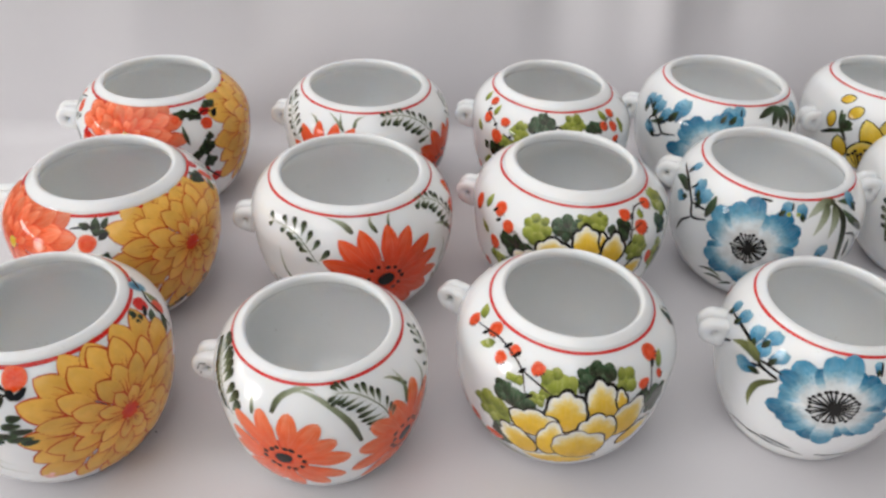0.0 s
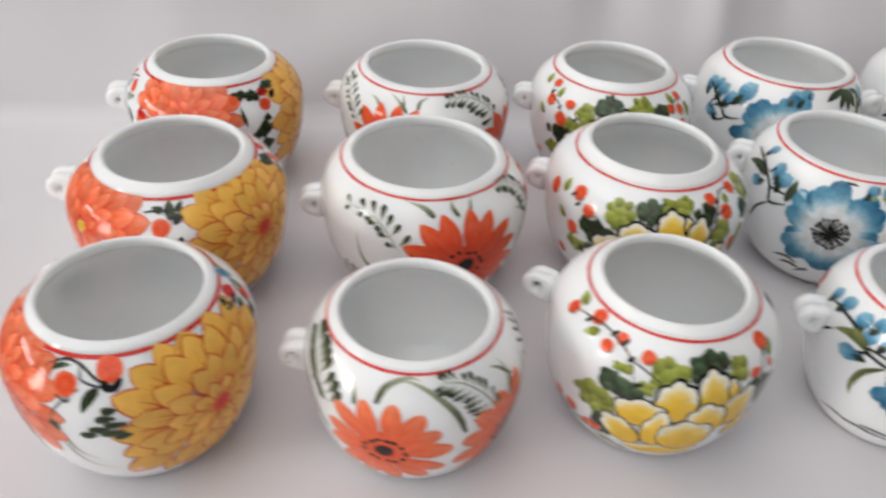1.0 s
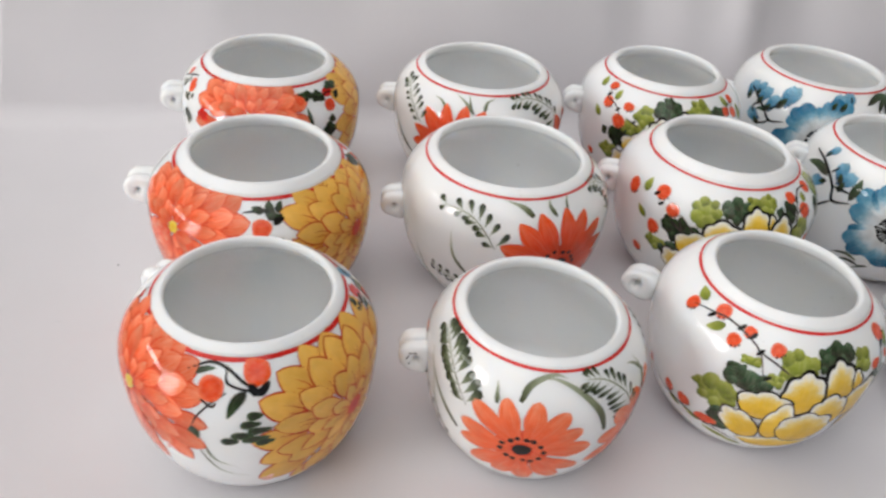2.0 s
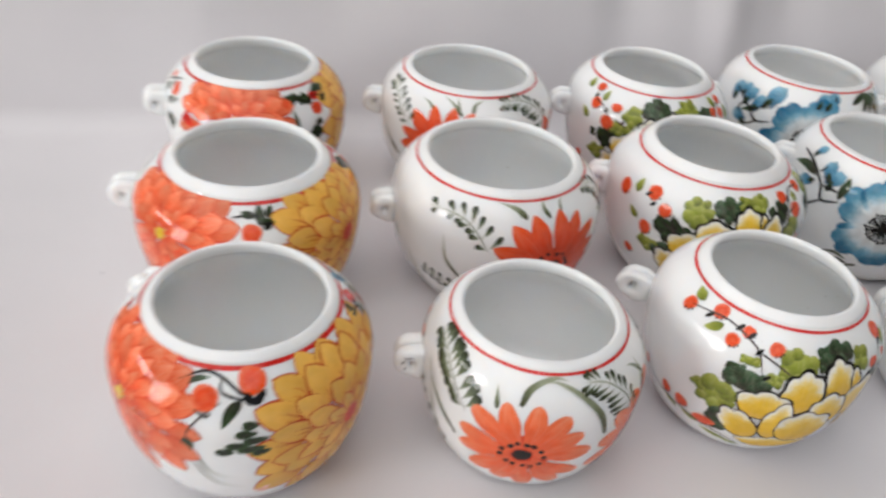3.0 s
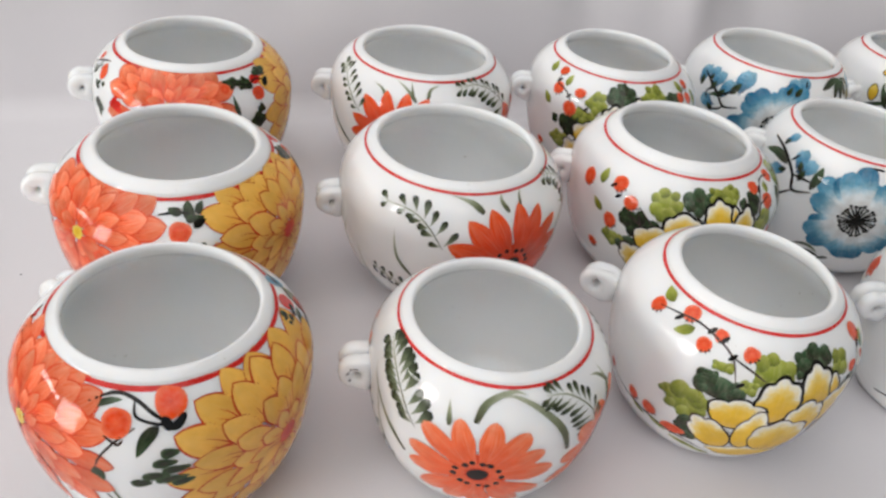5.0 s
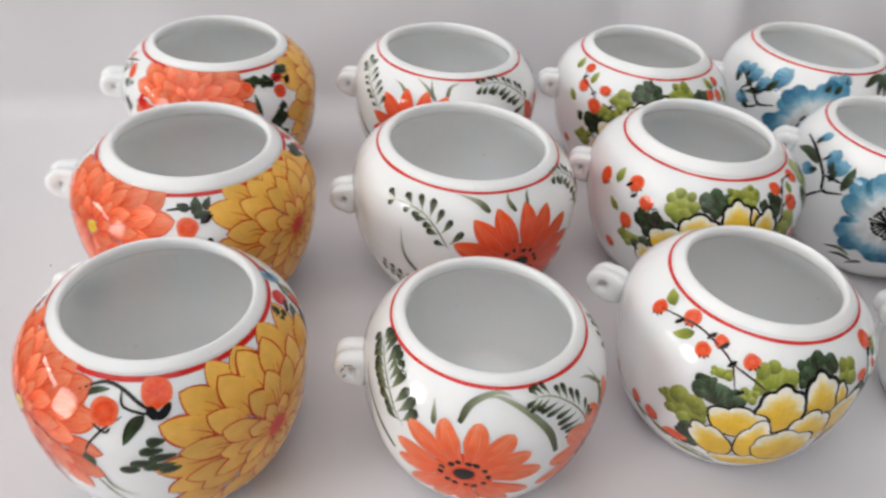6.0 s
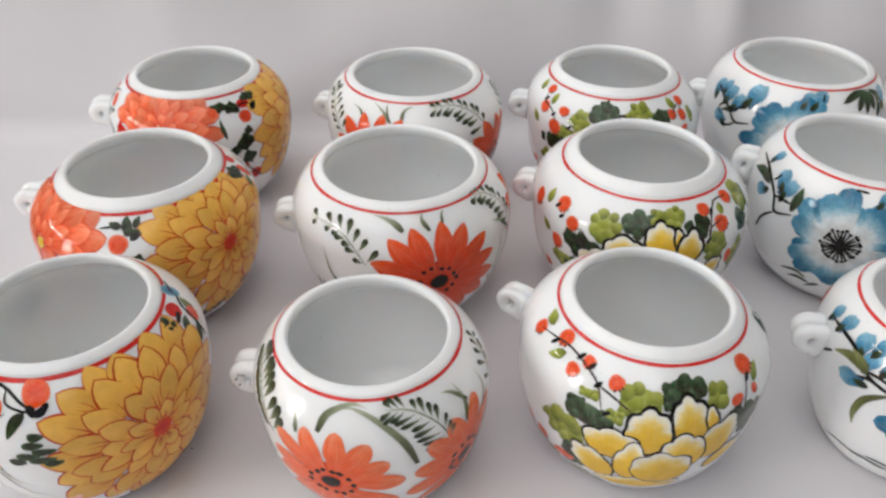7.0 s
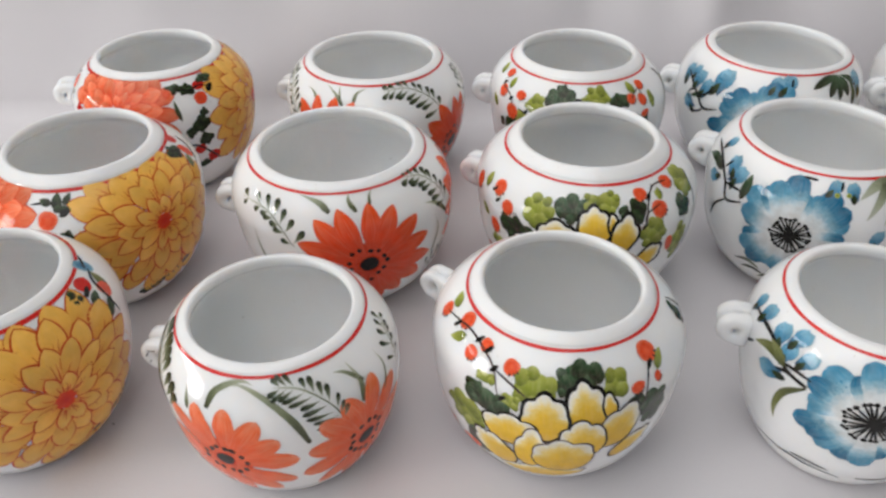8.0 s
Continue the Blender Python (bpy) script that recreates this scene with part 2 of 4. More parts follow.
BEIGE = plain("beige_cloth", (0.30, 0.24, 0.18), 0.85, 60.0, 0.25)
BLACK_CASE = plain("black_plastic", (0.012, 0.012, 0.013), 0.4, 40.0, 0.3)
turned = pose(0, 0, 0, 0, 0, SHEET_TURN)
cloth = rounded_box("folded_cloth", 0.20, 0.046, 0.006, 0.002, BEIGE)
cloth.matrix_world = turned @ pose(-0.325, 0.434, 0)
tagged(cloth, "folded beige cloth lying on the dark table", "cloth")
case = rounded_box("black_case", 0.22, 0.16, 0.05, 0.006, BLACK_CASE)
case.matrix_world = turned @ pose(-0.345, 0.572, 0)
tagged(case, "black plastic case standing on the dark table", "case")

for x, y, size in ((-0.0822, 0.1692, 0.0006), (-0.1644, 0.2464, 0.00055), (-0.176, 0.215, 0.0003)):
    crumb = rounded_box("crumb", size, size * 0.8, size * 0.6, size * 0.2, BLACK_CASE)
    crumb.location = (x, y, 0.0013)
    tagged(crumb, "tiny black crumb lying on the white sheet", "crumb", "crumbs on the sheet")

# ---------------------------------------------------------------- pots
CENTRE = 0.028  # height of the point from which painted shapes are laid on the body


class Ware:
    """The turned form of one pot: radii and heights of its outside, and the pots' painted shapes laid on it."""

    def __init__(self, inner, belly, height, dx, dy, lip, drop, full=2.35, foot=0.0212):
        self.inner, self.belly, self.height, self.dx, self.dy, self.lip, self.drop = inner, belly, height, dx, dy, lip, drop
        zm = 0.678 * height
        zn, rn = height - drop / 1000, inner + lip / 1000
        bu = (zn - zm) / math.sqrt(1 - (rn / belly) ** 2)
        bl = zm / (1 - (foot / belly) ** full) ** (1 / full)
        self.out = []
        for i in range(49):
            z = zn * i / 48
            if z > zm:
                r = belly * math.sqrt(1 - ((z - zm) / bu) ** 2)
            else:
                r = belly * (1 - ((zm - z) / bl) ** full) ** (1 / full)
            self.out.append((r, z))
        self.rs, self.zs = np.array([p[0] for p in self.out]), np.array([p[1] for p in self.out])
        self.arc = np.concatenate([[0], np.cumsum(np.hypot(np.diff(self.rs), np.diff(self.zs)))])
        ang = [math.atan2(z - CENTRE, r) for r, z in self.out]
        self.phi = np.array(ang)
        self.rho = np.array([math.hypot(r, z - CENTRE) for r, z in self.out])

    def lean(self, verts):
        """The slight slump of a hand-made pot: its belly a little off from under its mouth."""
        h = self.height
        off = lambda z: min(2 * (1 - z / h), 0.85)
        return [(x + self.dx * off(z), y + self.dy * off(z), z) for x, y, z in verts]

    def at_height(self, z):
        zs = [p[1] for p in self.out]
        return float(np.interp(z, zs, [p[0] for p in self.out]))

    def tangent(self, angle, z):
        """A tangent frame on the body: angle in degrees from the front, height in metres."""
        a = radians(angle)
        r = self.at_height(z)
        r2, r1 = self.at_height(z + 0.0005), self.at_height(z - 0.0005)
        slope = Vector((r2 - r1, 0.001)).normalized()
        out = Vector((math.sin(a), -math.cos(a), 0))
        return out * r + Vector((0, 0, z)), Vector((math.cos(a), math.sin(a), 0)), out * slope.x + Vector((0, 0, slope.y))

    def lay(self, pts, off):
        """Points near the body, drawn in on it from its middle and lifted by off."""
        q = np.asarray(pts) - (0, 0, CENTRE)
        flat = np.hypot(q[:, 0], q[:, 1])
        phi = np.clip(np.arctan2(q[:, 2], flat), self.phi[0], self.phi[-1])
        rho = np.interp(phi, self.phi, self.rho) + off
        h = np.where(flat < 1e-9, 1e-9, flat)
        return np.stack([q[:, 0] / h * rho * np.cos(phi), q[:, 1] / h * rho * np.cos(phi), CENTRE + rho * np.sin(phi)], 1)


SEG = 128


def lathe(profile):
    verts = [(r * math.sin(2 * math.pi * i / SEG), -r * math.cos(2 * math.pi * i / SEG), z) for r, z in profile for i in range(SEG)]
    faces = []
    for j in range(len(profile) - 1):
        for i in range(SEG):
            a, b = j * SEG + i, j * SEG + (i + 1) % SEG
            faces.append((a, b, b + SEG, a + SEG))
    n = len(profile) - 1
    faces.append(tuple(range(SEG))[::-1])
    faces.append(tuple(n * SEG + i for i in range(SEG)))
    return verts, faces


def pot_body(w, parent):
    h, ri = w.height, w.inner
    prof = [(0.0165, 0.0012), (0.0182, 0.0002), (0.0198, 0.0)] + w.out[1:]
    # the rolled lip, then the inside
    for dr, dz in ((3.45, -2.72), (3.40, -2.5), (3.30, -2.32), (3.08, -2.02), (2.74, -1.66), (2.3, -1.22), (1.8, -0.74), (1.3, -0.3), (0.85, -0.05), (0.4, -0.42), (0.12, -0.85), (0.0, -1.4), (0.08, -2.1), (0.45, -3.1), (1.1, -4.2)):
        outside = dr > 1.5
        prof.append((ri + dr / 1000 * (w.lip / 3.5 if outside else w.lip / 3.5 if dr > 0.3 and dz > -1 else 1.0), h + dz / 1000 * (w.drop / 2.9 if outside else 1.0)))
    for i in range(1, 30):
        t = i / 29
        z = (h - 0.0058) * (1 - t) + 0.0042 * t
        r = w.at_height(min(z + 0.0006, w.out[-1][1])) - 0.0030 - 0.006 * max(0, t - 0.8) ** 2 * 25
        prof.append((max(r, 0.010), z))
    prof += [(0.009, 0.0036), (0.0005, 0.0034)]
    v, f = lathe(prof)
    return mesh_object("body", w.lean(v), f, PORCELAIN, parent)


def lug_mesh(centre, axis, out, hole, radius, half, seed, reach=0.0, nu=40, nv=18):
    """A pinched clay ear with a small hole, flaring where it is pressed on the body."""
    axis, out = Vector(axis).normalized(), Vector(out).normalized()
    up = axis.cross(out)
    if up.z < 0:
        up = -up
    verts, faces = [], []
    for i in range(nu):
        a = 2 * math.pi * i / nu
        d = out * math.cos(a) + up * math.sin(a)
        flare = max(0.0, -math.cos(a)) ** 1.3
        rim = radius * (1 + 0.62 * flare) * (1 + 0.06 * noise.noise((math.cos(a) * 1.2, math.sin(a) * 1.2, seed)))
        if math.cos(a) < -0.2:
            rim = min(rim, (0.0044 + reach) / -math.cos(a))
        hl = hole * (1 + 0.5 * abs(math.sin(a)))
        ring, tube = (rim + hl) / 2, (rim - hl) / 2
        for j in range(nv):
            b = 2 * math.pi * j / nv
            thick = half * (1 + 0.35 * flare) * (1 + 0.07 * noise.noise((math.cos(a) * 2, math.sin(a) * 2, seed + 4)))
            c, sn = math.cos(b), math.sin(b)
            verts.append(tuple(Vector(centre) + d * (ring + tube * math.copysign(abs(c) ** 0.8, c)) + axis * (thick * math.copysign(abs(sn) ** 0.8, sn))))
    for i in range(nu):
        for j in range(nv):
            faces.append((i * nv + j, ((i + 1) % nu) * nv + j, ((i + 1) % nu) * nv + (j + 1) % nv, i * nv + (j + 1) % nv))
    return verts, faces


def pot_handle(w, parent, angle, z, seed, gap=0.0023, reach=0.0, hole=0.0005):
    """Two pinched ears side by side on the shoulder, for hanging the pot from wires."""
    p, right, up = w.tangent(angle, z)
    out = Vector((math.sin(radians(angle)), -math.cos(radians(angle)), 0))
    lift = (out + Vector((0, 0, 0.18))).normalized()
    verts, faces = lug_mesh(p + out * (0.0026 + reach) + right * -gap, right, lift, hole, 0.0049, 0.0022, seed, reach)
    root = mesh_object("handle", w.lean(verts), faces, PORCELAIN, parent)
    centre = p + out * (0.0029 + reach) + right * gap + Vector((0, 0, -0.0004))
    verts, faces = lug_mesh(centre, right, lift, hole, 0.0049, 0.0022, seed + 7, reach)
    ear = mesh_object("ear", w.lean(verts), faces, PORCELAIN, root)
    return ear, centre, right, lift


def handle_marks(w, ear, centre, right, lift):
    """A few dark firing cracks on the face of an ear."""
    up = Vector((0, 0, 1))
    for k, (u, v, long, turn) in enumerate(((0.4, 2.5, 1.3, 5), (2.4, 0.6, 1.5, 70), (-1.6, -1.8, 0.9, 20), (1.6, 2.2, 0.8, -40), (1.9, -1.6, 0.9, 60))):
        spot = w.lean([tuple(centre + lift * (u / 1000) + up * (v / 1000) + right * 0.00205)])[0]
        mark = rounded_box("crack", long / 1000, 0.00032, 0.0003, 0.0001, BLACK_CASE)
        face = Matrix((lift, right.cross(lift), right)).transposed().to_4x4()
        mark.matrix_world = Matrix.Translation(spot) @ face @ Matrix.Rotation(radians(turn), 4, "Z")
        mark.parent = ear


# ---------------------------------------------------------------- painted decoration
WHITE = (0.86, 0.87, 0.87, 1)
P_YELLOW = paint("yellow_enamel", [(0.0, lin(220, 132, 58)), (0.26, lin(235, 168, 80)), (0.60, lin(242, 185, 92)), (1.0, lin(245, 194, 102))], 0.14, 0.24, 0.09)
P_YLINE = paint("orange_outline_enamel", [(0.0, lin(194, 68, 30)), (1.0, lin(200, 78, 36))], 0.08, 0.25)
P_CORAL = paint("coral_enamel", [(0.0, lin(220, 72, 40)), (0.4, lin(236, 96, 60)), (0.75, lin(243, 120, 84)), (1.0, lin(247, 146, 112))], 0.46, 0.3, 0.16)
P_CLINE = paint("red_orange_outline_enamel", [(0.0, lin(200, 58, 30)), (1.0, lin(222, 78, 44))], 0.1, 0.2)
P_DAISY = paint("orange_red_enamel", [(0.0, lin(218, 68, 36)), (0.14, lin(228, 76, 38)), (0.5, lin(235, 80, 38)), (0.85, lin(238, 90, 46)), (1.0, lin(243, 116, 78))], 0.32, 0.22, 0.14)
P_SALMON = paint("light_orange_enamel", [(0.0, lin(226, 82, 44)), (0.14, lin(234, 90, 50)), (0.5, lin(240, 100, 58)), (0.85, lin(244, 118, 76)), (1.0, lin(247, 148, 114))], 0.42, 0.2, 0.16)
P_RED = paint("red_enamel", [(0.0, lin(206, 48, 44)), (1.0, lin(212, 54, 50))], 0.14, 0.3)
P_RIM = paint("rose_red_enamel", [(0.0, lin(214, 48, 54)), (1.0, lin(218, 58, 62))], 0.22, 0.2)
P_CORAL_LINE = paint("deep_coral_enamel", [(0.0, lin(214, 66, 36)), (1.0, lin(230, 88, 56))], 0.2, 0.2)
P_BERRY = paint("berry_red_enamel", [(0.0, lin(238, 104, 70)), (0.6, lin(231, 80, 48)), (1.0, lin(242, 124, 90))], 0.2, 0.3)
P_PINK = paint("pink_enamel_wash", [(0.0, lin(244, 170, 148)), (1.0, lin(246, 196, 178))], 0.2, 0.1)
P_BLACK = paint("black_enamel", [(0.0, lin(26, 24, 28)), (1.0, lin(34, 31, 34))], 0.04, 0.1)
P_TWIG = paint("brown_black_enamel", [(0.0, lin(48, 38, 40)), (1.0, lin(88, 76, 76))], 0.1, 0.1)
P_FERN = paint("fern_green_enamel", [(0.0, lin(166, 174, 152)), (0.4, lin(112, 122, 100)), (0.7, lin(64, 74, 62)), (1.0, lin(50, 58, 50))], 0.16, 0.3)
P_BLADE = paint("grey_green_enamel", [(0.0, lin(56, 64, 52)), (0.3, lin(110, 120, 94)), (0.65, lin(164, 172, 148)), (1.0, lin(208, 212, 198))], 0.32, 0.3)
P_LIGHT = paint("light_green_enamel", [(0.0, lin(98, 110, 48)), (0.45, lin(138, 150, 66)), (0.8, lin(166, 174, 86)), (1.0, lin(186, 192, 116))], 0.30, 0.36, 0.24)
P_DARK = paint("dark_green_enamel", [(0.0, lin(30, 50, 40)), (0.45, lin(46, 72, 56)), (0.8, lin(66, 94, 72)), (1.0, lin(94, 118, 96))], 0.28, 0.45, 0.3)
P_DEEP = paint("deep_green_enamel", [(0.0, lin(26, 42, 30)), (0.5, lin(42, 64, 46)), (1.0, lin(66, 90, 64))], 0.16, 0.5, 0.25)
P_PEONY = paint("yellow_peony_enamel", [(0.0, lin(226, 184, 92)), (0.22, lin(234, 188, 62)), (0.62, lin(240, 198, 76)), (0.78, lin(244, 216, 126)), (0.92, lin(246, 240, 216)), (1.0, lin(243, 241, 236))], 0.22, 0.26, 0.06)
P_BLUE = paint("blue_enamel", [(0.0, WHITE), (0.30, lin(228, 237, 241)), (0.46, lin(172, 207, 222)), (0.64, lin(104, 166, 195)), (0.88, lin(84, 150, 183)), (1.0, lin(98, 162, 193))], 0.24, 0.4, 0.16)
P_TEAL = paint("teal_blue_enamel", [(0.0, WHITE), (0.28, lin(224, 235, 239)), (0.44, lin(148, 193, 213)), (0.64, lin(70, 136, 168)), (0.88, lin(48, 114, 150)), (1.0, lin(72, 140, 172))], 0.24, 0.4, 0.16)
P_BUD = paint("blue_bud_enamel", [(0.0, lin(28, 80, 112)), (0.5, lin(70, 134, 168)), (1.0, lin(136, 184, 204))], 0.3, 0.4, 0.25)
P_OLIVE = paint("olive_enamel", [(0.0, lin(64, 72, 44)), (0.5, lin(104, 112, 66)), (1.0, lin(146, 150, 104))], 0.3, 0.35)
P_GOLD = paint("golden_enamel", [(0.0, lin(204, 158, 40)), (0.6, lin(226, 190, 66)), (1.0, lin(236, 214, 120))], 0.2, 0.25)


def prof_petal(t):
    return max(0.0, math.sin(math.pi * t ** 1.35)) ** 0.72


def prof_club(t):
    k = min(1.0, t / 0.66)
    return (0.30 + 0.70 * k * k * (3 - 2 * k)) * math.sqrt(max(0.0, 1 - max(0.0, (t - 0.56) / 0.44) ** 1.8))


def prof_pointed(t):
    k = min(1.0, t / 0.58)
    return (0.26 + 0.74 * k * k * (3 - 2 * k)) * max(0.0, 1 - max(0.0, (t - 0.52) / 0.48) ** 2.2) ** 0.8


def prof_dab(t):
    return math.sqrt(max(0.0, 1 - (2 * t - 1) ** 2))


def prof_mum(t):
    return max(0.0, math.sin(math.pi * min(1.0, t) ** 1.22)) ** 0.74


def prof_leaf(t):
    return max(0.0, math.sin(math.pi * t ** 0.8)) ** 0.9


def prof_line(t):
    return min(1.0, 0.45 + 2.2 * t, 0.35 + 3.0 * (1 - t))


def prof_taper(t):
    return max(0.03, (1 - t) ** 0.8)


class Brush:
    """Gathers painted strokes on one pot and turns each group of them into a thin mesh that hugs the glaze."""

    def __init__(self, ware, parent, seed):
        self.w, self.parent, self.rng, self.groups, self.mark = ware, parent, random.Random(seed), {}, 0

    def put(self, group, sub, material, verts, faces, uvs):
        if group not in ("rim_line", "painted_flower"):
            group = group + "#%d" % self.mark
        g = self.groups.setdefault(group, {}).setdefault((sub, material.name), [material, [], [], []])
        o = len(g[1])
        g[1].extend(map(tuple, verts))
        g[2].extend(tuple(i + o for i in f) for f in faces)
        g[3].extend(uvs)

    def on(self, a, z):
        p, right, up = self.w.tangent(a, z / 1000)
        return p

    def ribbon(self, group, sub, material, pts, width, profile, layer, across=4, shift=0.0):
        """A brush mark along 3D points near the body; width in mm."""
        c = self.w.lay(pts, 0.0)
        n = len(c)
        tan = np.gradient(c, axis=0)
        tan /= np.linalg.norm(tan, axis=1)[:, None] + 1e-12
        out = c - np.array((0, 0, CENTRE))
        out /= np.linalg.norm(out, axis=1)[:, None]
        side = np.cross(tan, out)
        ph = self.rng.uniform(0, 50)
        rows, uvs = [], []
        for i in range(n):
            t = i / (n - 1)
            wd = max(0.02, width * profile(t)) / 1000
            wob = 1 + 0.10 * noise.noise((t * 3.0, ph, 0.0))
            for j in range(across + 1):
                k = j / across - 0.5
                rows.append(c[i] + side[i] * (wd * wob * k + shift / 1000 * noise.noise((t * 2.2, ph + 9, 1.0))))
                uvs.append((t, j / across))
        v = self.w.lay(rows, (0.045 + 0.02 * layer) / 1000)
        q = across + 1
        f = [(i * q + j, i * q + j + 1, (i + 1) * q + j + 1, (i + 1) * q + j) for i in range(n - 1) for j in range(across)]
        self.put(group, sub, material, v, f, uvs)

    def path(self, spots, n):
        """A smooth line through spots of (angle, height)."""
        p = [np.array(self.on(a, z)) for a, z in spots]
        if len(p) == 2:
            return [p[0] + (p[1] - p[0]) * i / (n - 1) for i in range(n)]
        ext = [2 * p[0] - p[1]] + p + [2 * p[-1] - p[-2]]
        res = []
        for i in range(n):
            s = i / (n - 1) * (len(p) - 1)
            k = min(int(s), len(p) - 2)
            t = s - k
            a, b, c, d = ext[k:k + 4]
            res.append(0.5 * (2 * b + (c - a) * t + (2 * a - 5 * b + 4 * c - d) * t * t + (3 * b - a - 3 * c + d) * t ** 3))
        return res

    def line(self, group, sub, material, spots, width, layer=1, profile=prof_line, n=14, across=2):
        self.mark += 1
        self.ribbon(group, sub, material, self.path(spots, n), width, profile, layer, across)

    def local(self, a, z):
        """Millimetres to the right and up along the body from a spot on it."""
        w = self.w
        s0 = float(np.interp(z / 1000, w.zs, w.arc))

        def at(u, v):
            s = min(max(s0 + v / 1000, 0.0), w.arc[-1])
            mid = min(max(s0 + v / 2000, 0.0), w.arc[-1])
            r = float(np.interp(s, w.arc, w.rs))
            g = radians(a) + u / 1000 / float(np.interp(mid, w.arc, w.rs))
            return np.array((math.sin(g) * r, -math.cos(g) * r, float(np.interp(s, w.arc, w.zs))))

        at.room = (w.arc[-1] - s0) * 1000
        return at

    def petal(self, group, sub, material, at, ang, r0, r1, width, profile, layer, n=9, across=4, bend=0.0):
        """One petal in a flower's own plane, from radius r0 to r1 in the direction ang."""
        d = (math.cos(ang), math.sin(ang))
        if d[1] > 0.05:
            r1 = min(r1, at.room / d[1] - 0.15)
        if r1 < r0 + 0.3:
            return
        pts = []
        for i in range(n):
            t = i / (n - 1)
            r = r0 + (r1 - r0) * t
            b = bend * math.sin(math.pi * t)
            pts.append(at(d[0] * r - d[1] * b, d[1] * r + d[0] * b))
        self.ribbon(group, sub, material, pts, width, profile, layer, across)

    def blob(self, group, sub, material, at, cu, cv, rx, ry, turn=0.0, lobes=0, depth=0.0, layer=2, grow=0.0, upward=False, n=20, rings=4):
        """A rounded patch of paint, its edge drawn into lobes; upward: the paint runs from its foot to its top."""
        ct, st = math.cos(turn), math.sin(turn)
        ph = cu * 3.1 + cv * 1.7 + rx * 5.3 + turn if upward else self.rng.uniform(0, 6)
        pts, uvs = [at(cu, cv)], [(0.5 if upward else 0.0, 0.5)]
        for k in range(1, rings + 1):
            for i in range(n):
                a = 2 * math.pi * i / n
                s = k / rings
                if upward:
                    e = 1 + depth * (abs(math.sin(lobes * (a - math.pi / 2) / 2 + math.pi / 2)) ** 0.7 - 0.6) * (s ** 2) * max(0.0, math.sin(a) + 0.25)
                else:
                    e = 1 + depth * math.cos(lobes * a) * (s ** 2)
                e *= 1 + 0.11 * noise.noise((math.cos(a) * 1.3 + ph, math.sin(a) * 1.3, ph)) * s
                x, y = math.cos(a) * (rx + grow) * e * s, math.sin(a) * (ry + grow) * e * s
                pts.append(at(cu + x * ct - y * st, cv + x * st + y * ct))
                if depth and upward:
                    rise = min(1.0, max(0.0, math.sin(a) + 0.45) / 0.75)
                    uvs.append(((0.5 + 0.5 * math.sin(a) * s) * (1 - rise) + (0.42 + 0.58 * s) * rise, 0.5 + 0.5 * math.cos(a) * s))
                else:
                    uvs.append((0.5 + 0.5 * math.sin(a) * s, 0.5 + 0.5 * math.cos(a) * s) if upward else (s, i / n))
        v = self.w.lay(pts, (0.045 + 0.02 * layer) / 1000)
        f = [(0, 1 + i, 1 + (i + 1) % n) for i in range(n)]
        for k in range(rings - 1):
            for i in range(n):
                p, q = 1 + k * n + i, 1 + k * n + (i + 1) % n
                f.append((p, p + n, q + n, q))
        self.put(group, sub, material, v, f, uvs)

    def finish(self):
        """Each group becomes a part; its other paints become pieces of that part."""
        for group, kinds in self.groups.items():
            first = None
            for (sub, _), (mat, v, f, uv) in kinds.items():
                ob = mesh_object(group.split("#")[0] if first is None else sub.split("#")[0], self.w.lean(v), f, mat, first or self.parent, True, uv)
                first = first or ob

    # ---- motifs

    def rim_line(self, width=1.0, paint_of=None):
        h = self.w.height * 1000
        n = 145
        pts = []
        for i in range(n):
            a = 360 * i / (n - 1)
            z = h - self.w.drop - 0.45 + 0.15 * noise.noise((math.cos(radians(a)) * 1.5, math.sin(radians(a)) * 1.5, h))
            pts.append(np.array(self.on(a, z)))
        self.ribbon("rim_line", "rim_line", paint_of or P_RIM, pts, width, lambda t: 0.72 + 0.5 * abs(noise.noise((math.sin(6.283 * t) * 2, math.cos(6.283 * t) * 2, h))), 0.6, 2)

